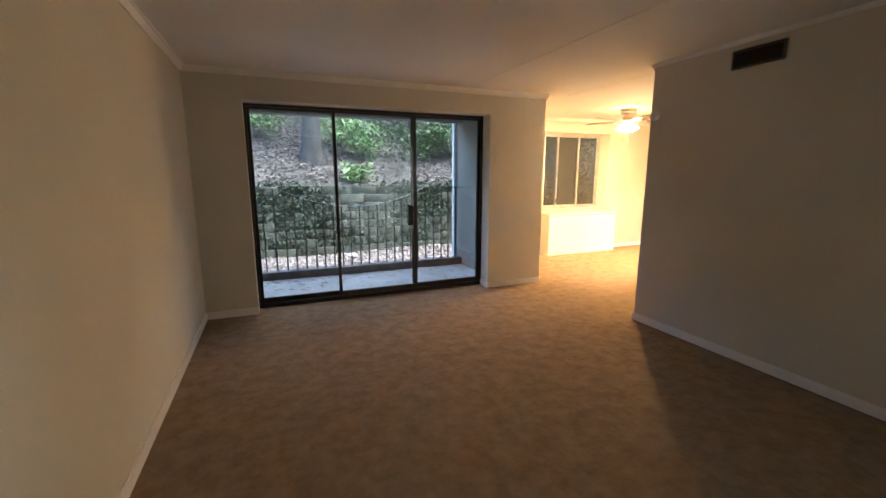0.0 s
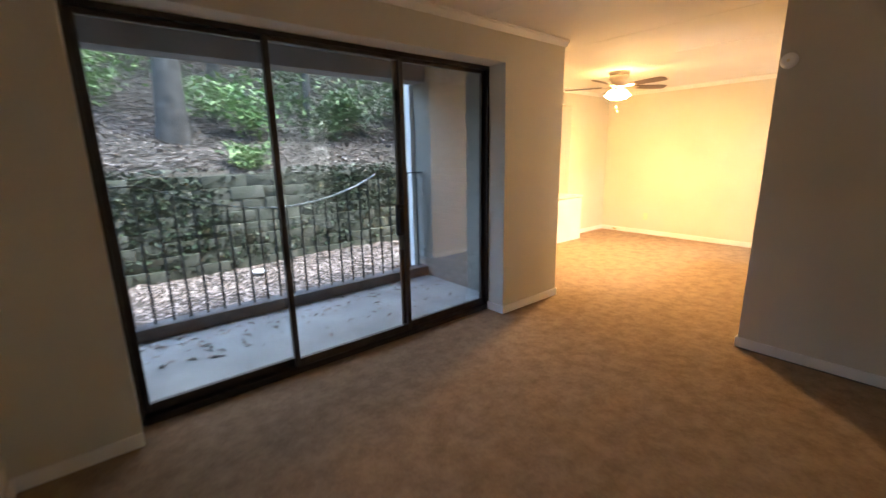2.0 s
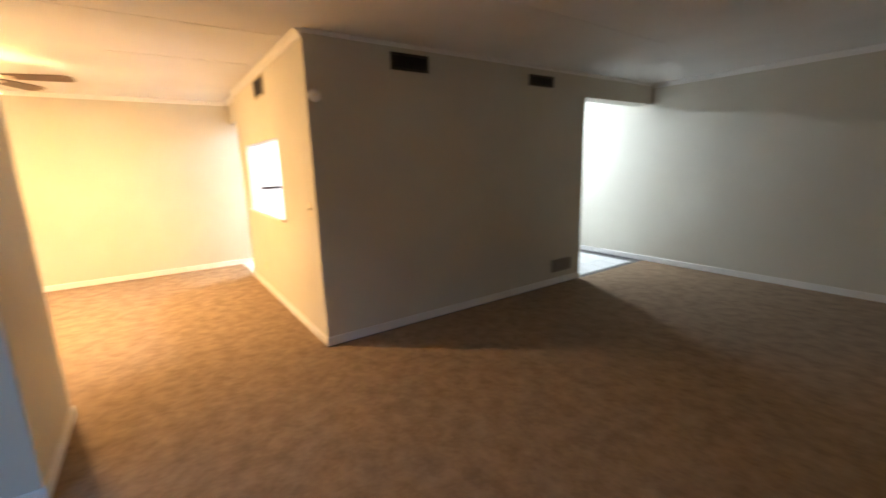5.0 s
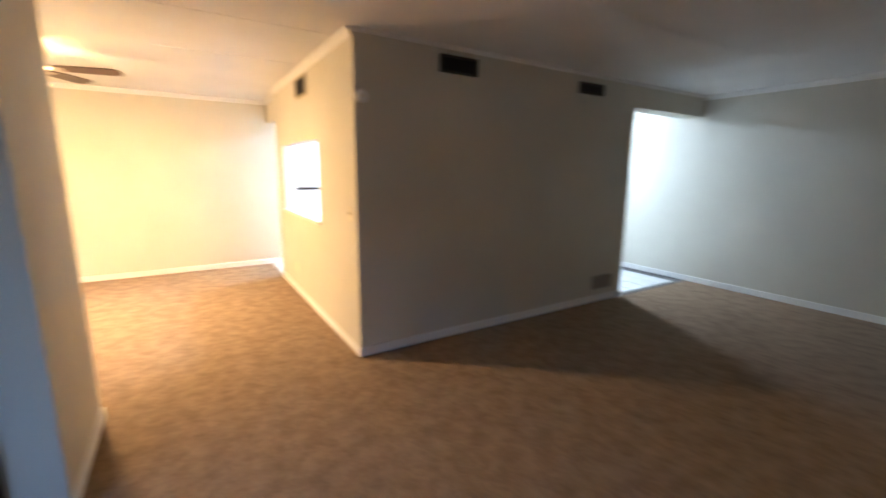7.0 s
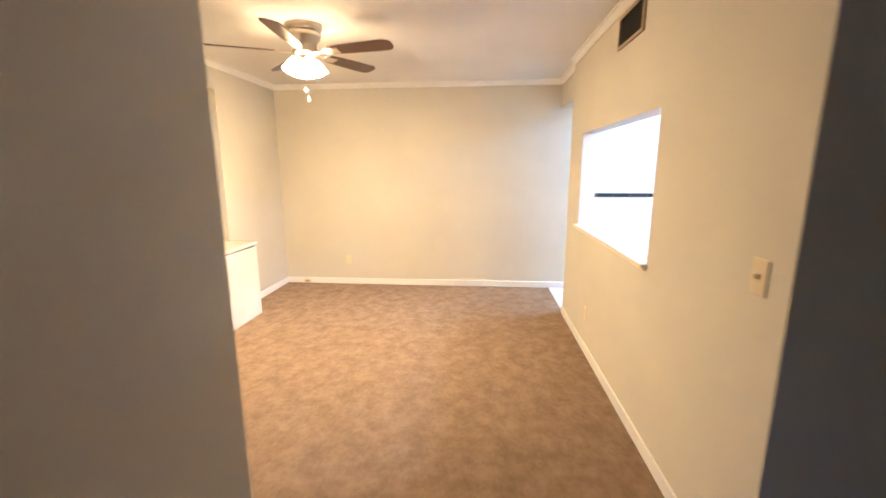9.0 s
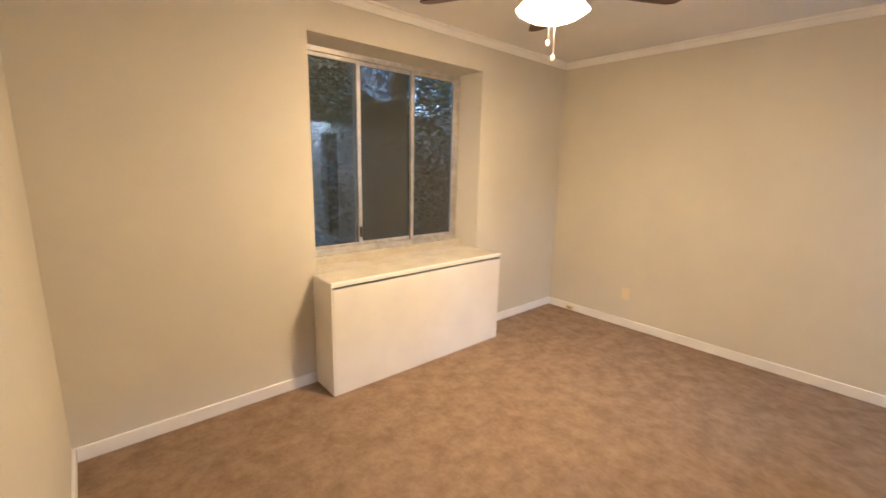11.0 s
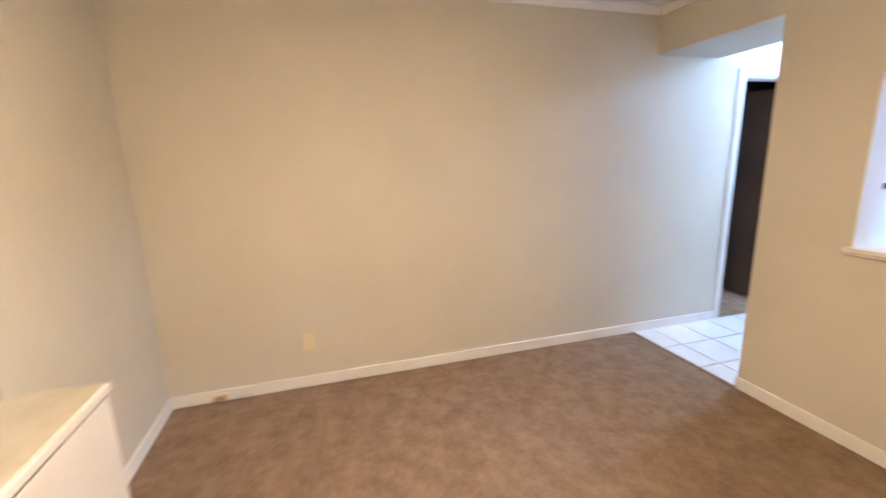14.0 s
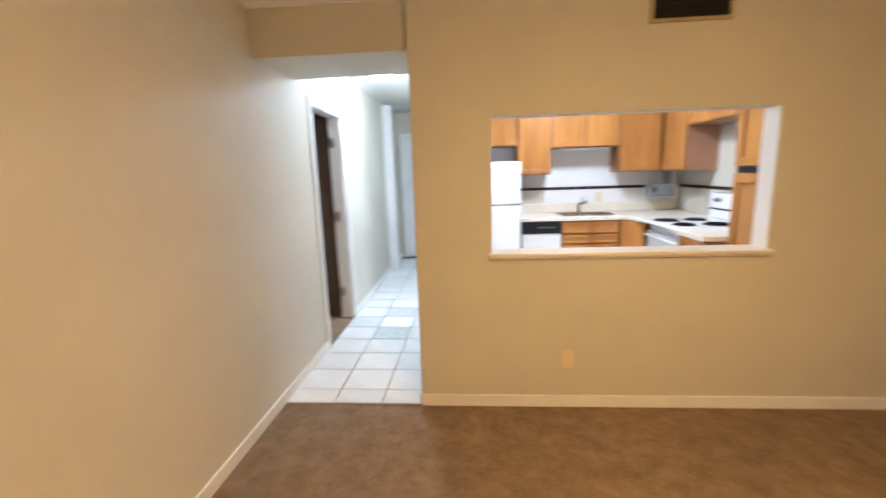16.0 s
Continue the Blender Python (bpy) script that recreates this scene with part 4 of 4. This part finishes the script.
bush("green shrub on the bank", 8.6, 10.9, 1.2, 1.7, 700, 28)
bush("green shrub on the bank", 4.4, 13.6, 1.4, 1.8, 800, 29)
bush("green shrub on the bank", 7.4, 13.0, 1.4, 2.0, 800, 30)
bush("green shrub on the bank", -1.8, 11.6, 1.0, 0.9, 450, 31)
bush("green shrub on the bank", 1.0, 15.6, 1.6, 1.6, 800, 32, FERN)
# added shrub row, stands in for the shaded dark outside the dining window
for i in range(9):
    bush("dark green shrub added to darken the window view", 6.1 + i * 0.55, 8.75 + 0.25 * (i % 2), 0.55, 1.9 + 0.35 * (i % 3), 620, 60 + i, DARK_GREEN, 0.085)
for i in range(7):
    bush("leafy green shrub on the bank beyond the window", 6.6 + i * 0.95, 10.6 + 0.8 * (i % 3), 0.9, 1.9 + 0.4 * (i % 2), 620, 80 + i, GREEN, 0.09)
# moss and creepers on the block wall
q = np.random.RandomState(50)
moss = np.stack([q.uniform(-3.5, 7, 13000), np.zeros(13000), q.uniform(0, 1, 13000) ** 0.6 * 1.55 - 0.25], 1)
moss[:, 1] = 9.235 + (moss[:, 2] + 0.32) / 0.188 * 0.022 - q.uniform(0, 0.03, 13000)
moss = moss[np.sin(moss[:, 0] * 2.1) + np.sin(moss[:, 2] * 3 + moss[:, 0]) + q.normal(0, 0.6, len(moss)) > -0.5]
leaves("wall_creeper", moss, 0.04, DARK_GREEN, "creepers and moss on the block wall", "creeper", 51, 0.9)
q = np.random.RandomState(40)
far = np.stack([q.uniform(-16, 26, 15000), q.uniform(17.5, 24, 15000), 5.0 + np.abs(q.normal(0, 1, 15000)) * 3.2], 1)
far = far[np.sin(far[:, 0] * 1.7) + np.sin(far[:, 2] * 1.3 + far[:, 0] * 0.6) + q.normal(0, 0.5, len(far)) > np.where(far[:, 0] > 14, 0.75, -0.6)]
leaves("far_woods", far, 0.22, GREEN, "dense green woods at the top of the bank", "woods", 41, 0.9)

# ---- bricks of the balcony side wall ----
bm = bmesh.new()
box(bm, -0.0025, 0.0, 0.003, 0.197, 0.003, 0.068, bevel=0.001)
brick_mesh = mesh_of("brick", bm, BRICK)
for row in range(33):
    for col in range(8):
        y = 4.91 + col * 0.2 + (0.1 if row % 2 else 0.0)
        if y + 0.2 < 6.46:
            ob = new("brick", brick_mesh)
            ob.parent, ob.location = side_wall, (3.2555, y, -0.04 + row * 0.0745)

# ---- block wall, block by block ----
block_wall = tagged(part("retaining_wall", boxes((-8, 16, 9.50, 9.80, -0.4, 1.20)), STONE), "dark mossy block retaining wall at the foot of the bank", "retaining wall", "", "structure")
stone_meshes = []
for k in range(6):
    bm = bmesh.new()
    box(bm, 0, (0.46, 0.36, 0.55, 0.40, 0.30, 0.50)[k], 0, 0.26, 0, 0.192, bevel=0.009)
    for v in bm.verts:
        v.co += Vector((0.03, 0.05, 0.025)) * noise.noise(v.co * 6 + Vector((k * 9, 0, 0)))
    stone_meshes.append(mesh_of("block", bm, STONE, True))
rng = random.Random(9)
for row in range(8):
    x = -3.4 - rng.uniform(0, 0.4)
    while x < 10.5:
        k = rng.randrange(6)
        ob = new("block", stone_meshes[k])
        ob.parent = block_wall
        ob.location = (x, 9.24 + row * 0.022 + rng.uniform(-0.015, 0.015), -0.32 + row * 0.188 + rng.uniform(-0.008, 0.008))
        ob.rotation_euler = (rng.uniform(-0.03, 0.03), rng.uniform(-0.02, 0.02), rng.uniform(-0.06, 0.06))
        x += (0.46, 0.36, 0.55, 0.40, 0.30, 0.50)[k] - 0.005

# ---- floor tiles, tile by tile ----
tile_floor = structure("floor_tiles", boxes((3.66, 7.557, -1.85, 3.0, -0.15, -0.009)), GROUT, "white tile floor of hall, kitchen and entry", "floor")
PX, PY = 0.318, 0.290
bm = bmesh.new()
box(bm, 0, PX - 0.008, 0, PY - 0.008, -0.008, 0.002, bevel=0.0015)
white_tile = mesh_of("tile", bm, TILE)
grey_tile = white_tile.copy()
grey_tile.materials[0] = TILE_GREY
grey = {(1, 4), (2, 5), (1, 6), (0, 5)}
for i in range(-9, 3):
    for j in range(1, 16):
        x0, y0 = 6.60 + i * PX, 2.82 - j * PY
        if i < 0 and y0 > -0.45:
            continue
        if y0 < -1.74:
            continue
        ob = new("tile", grey_tile if (i, j) in grey else white_tile)
        ob.parent, ob.location = tile_floor, (x0 + 0.003, y0 + 0.003, 0)
for i in range(3):
    ob = new("tile", white_tile)
    ob.parent, ob.location, ob.scale = tile_floor, (6.603 + i * PX, 2.823, 0), (1, 0.62, 1)
part("kitchen_floor", boxes((3.82, 6.59, 0.13, 2.87, -0.009, 0.002)), TILE, tile_floor)
structure("trim_threshold", boxes((6.65, 7.557, 2.995, 3.02, -0.002, 0.006), bevel=0.002), CARPET, "carpet edge at the tiled hall", "threshold")
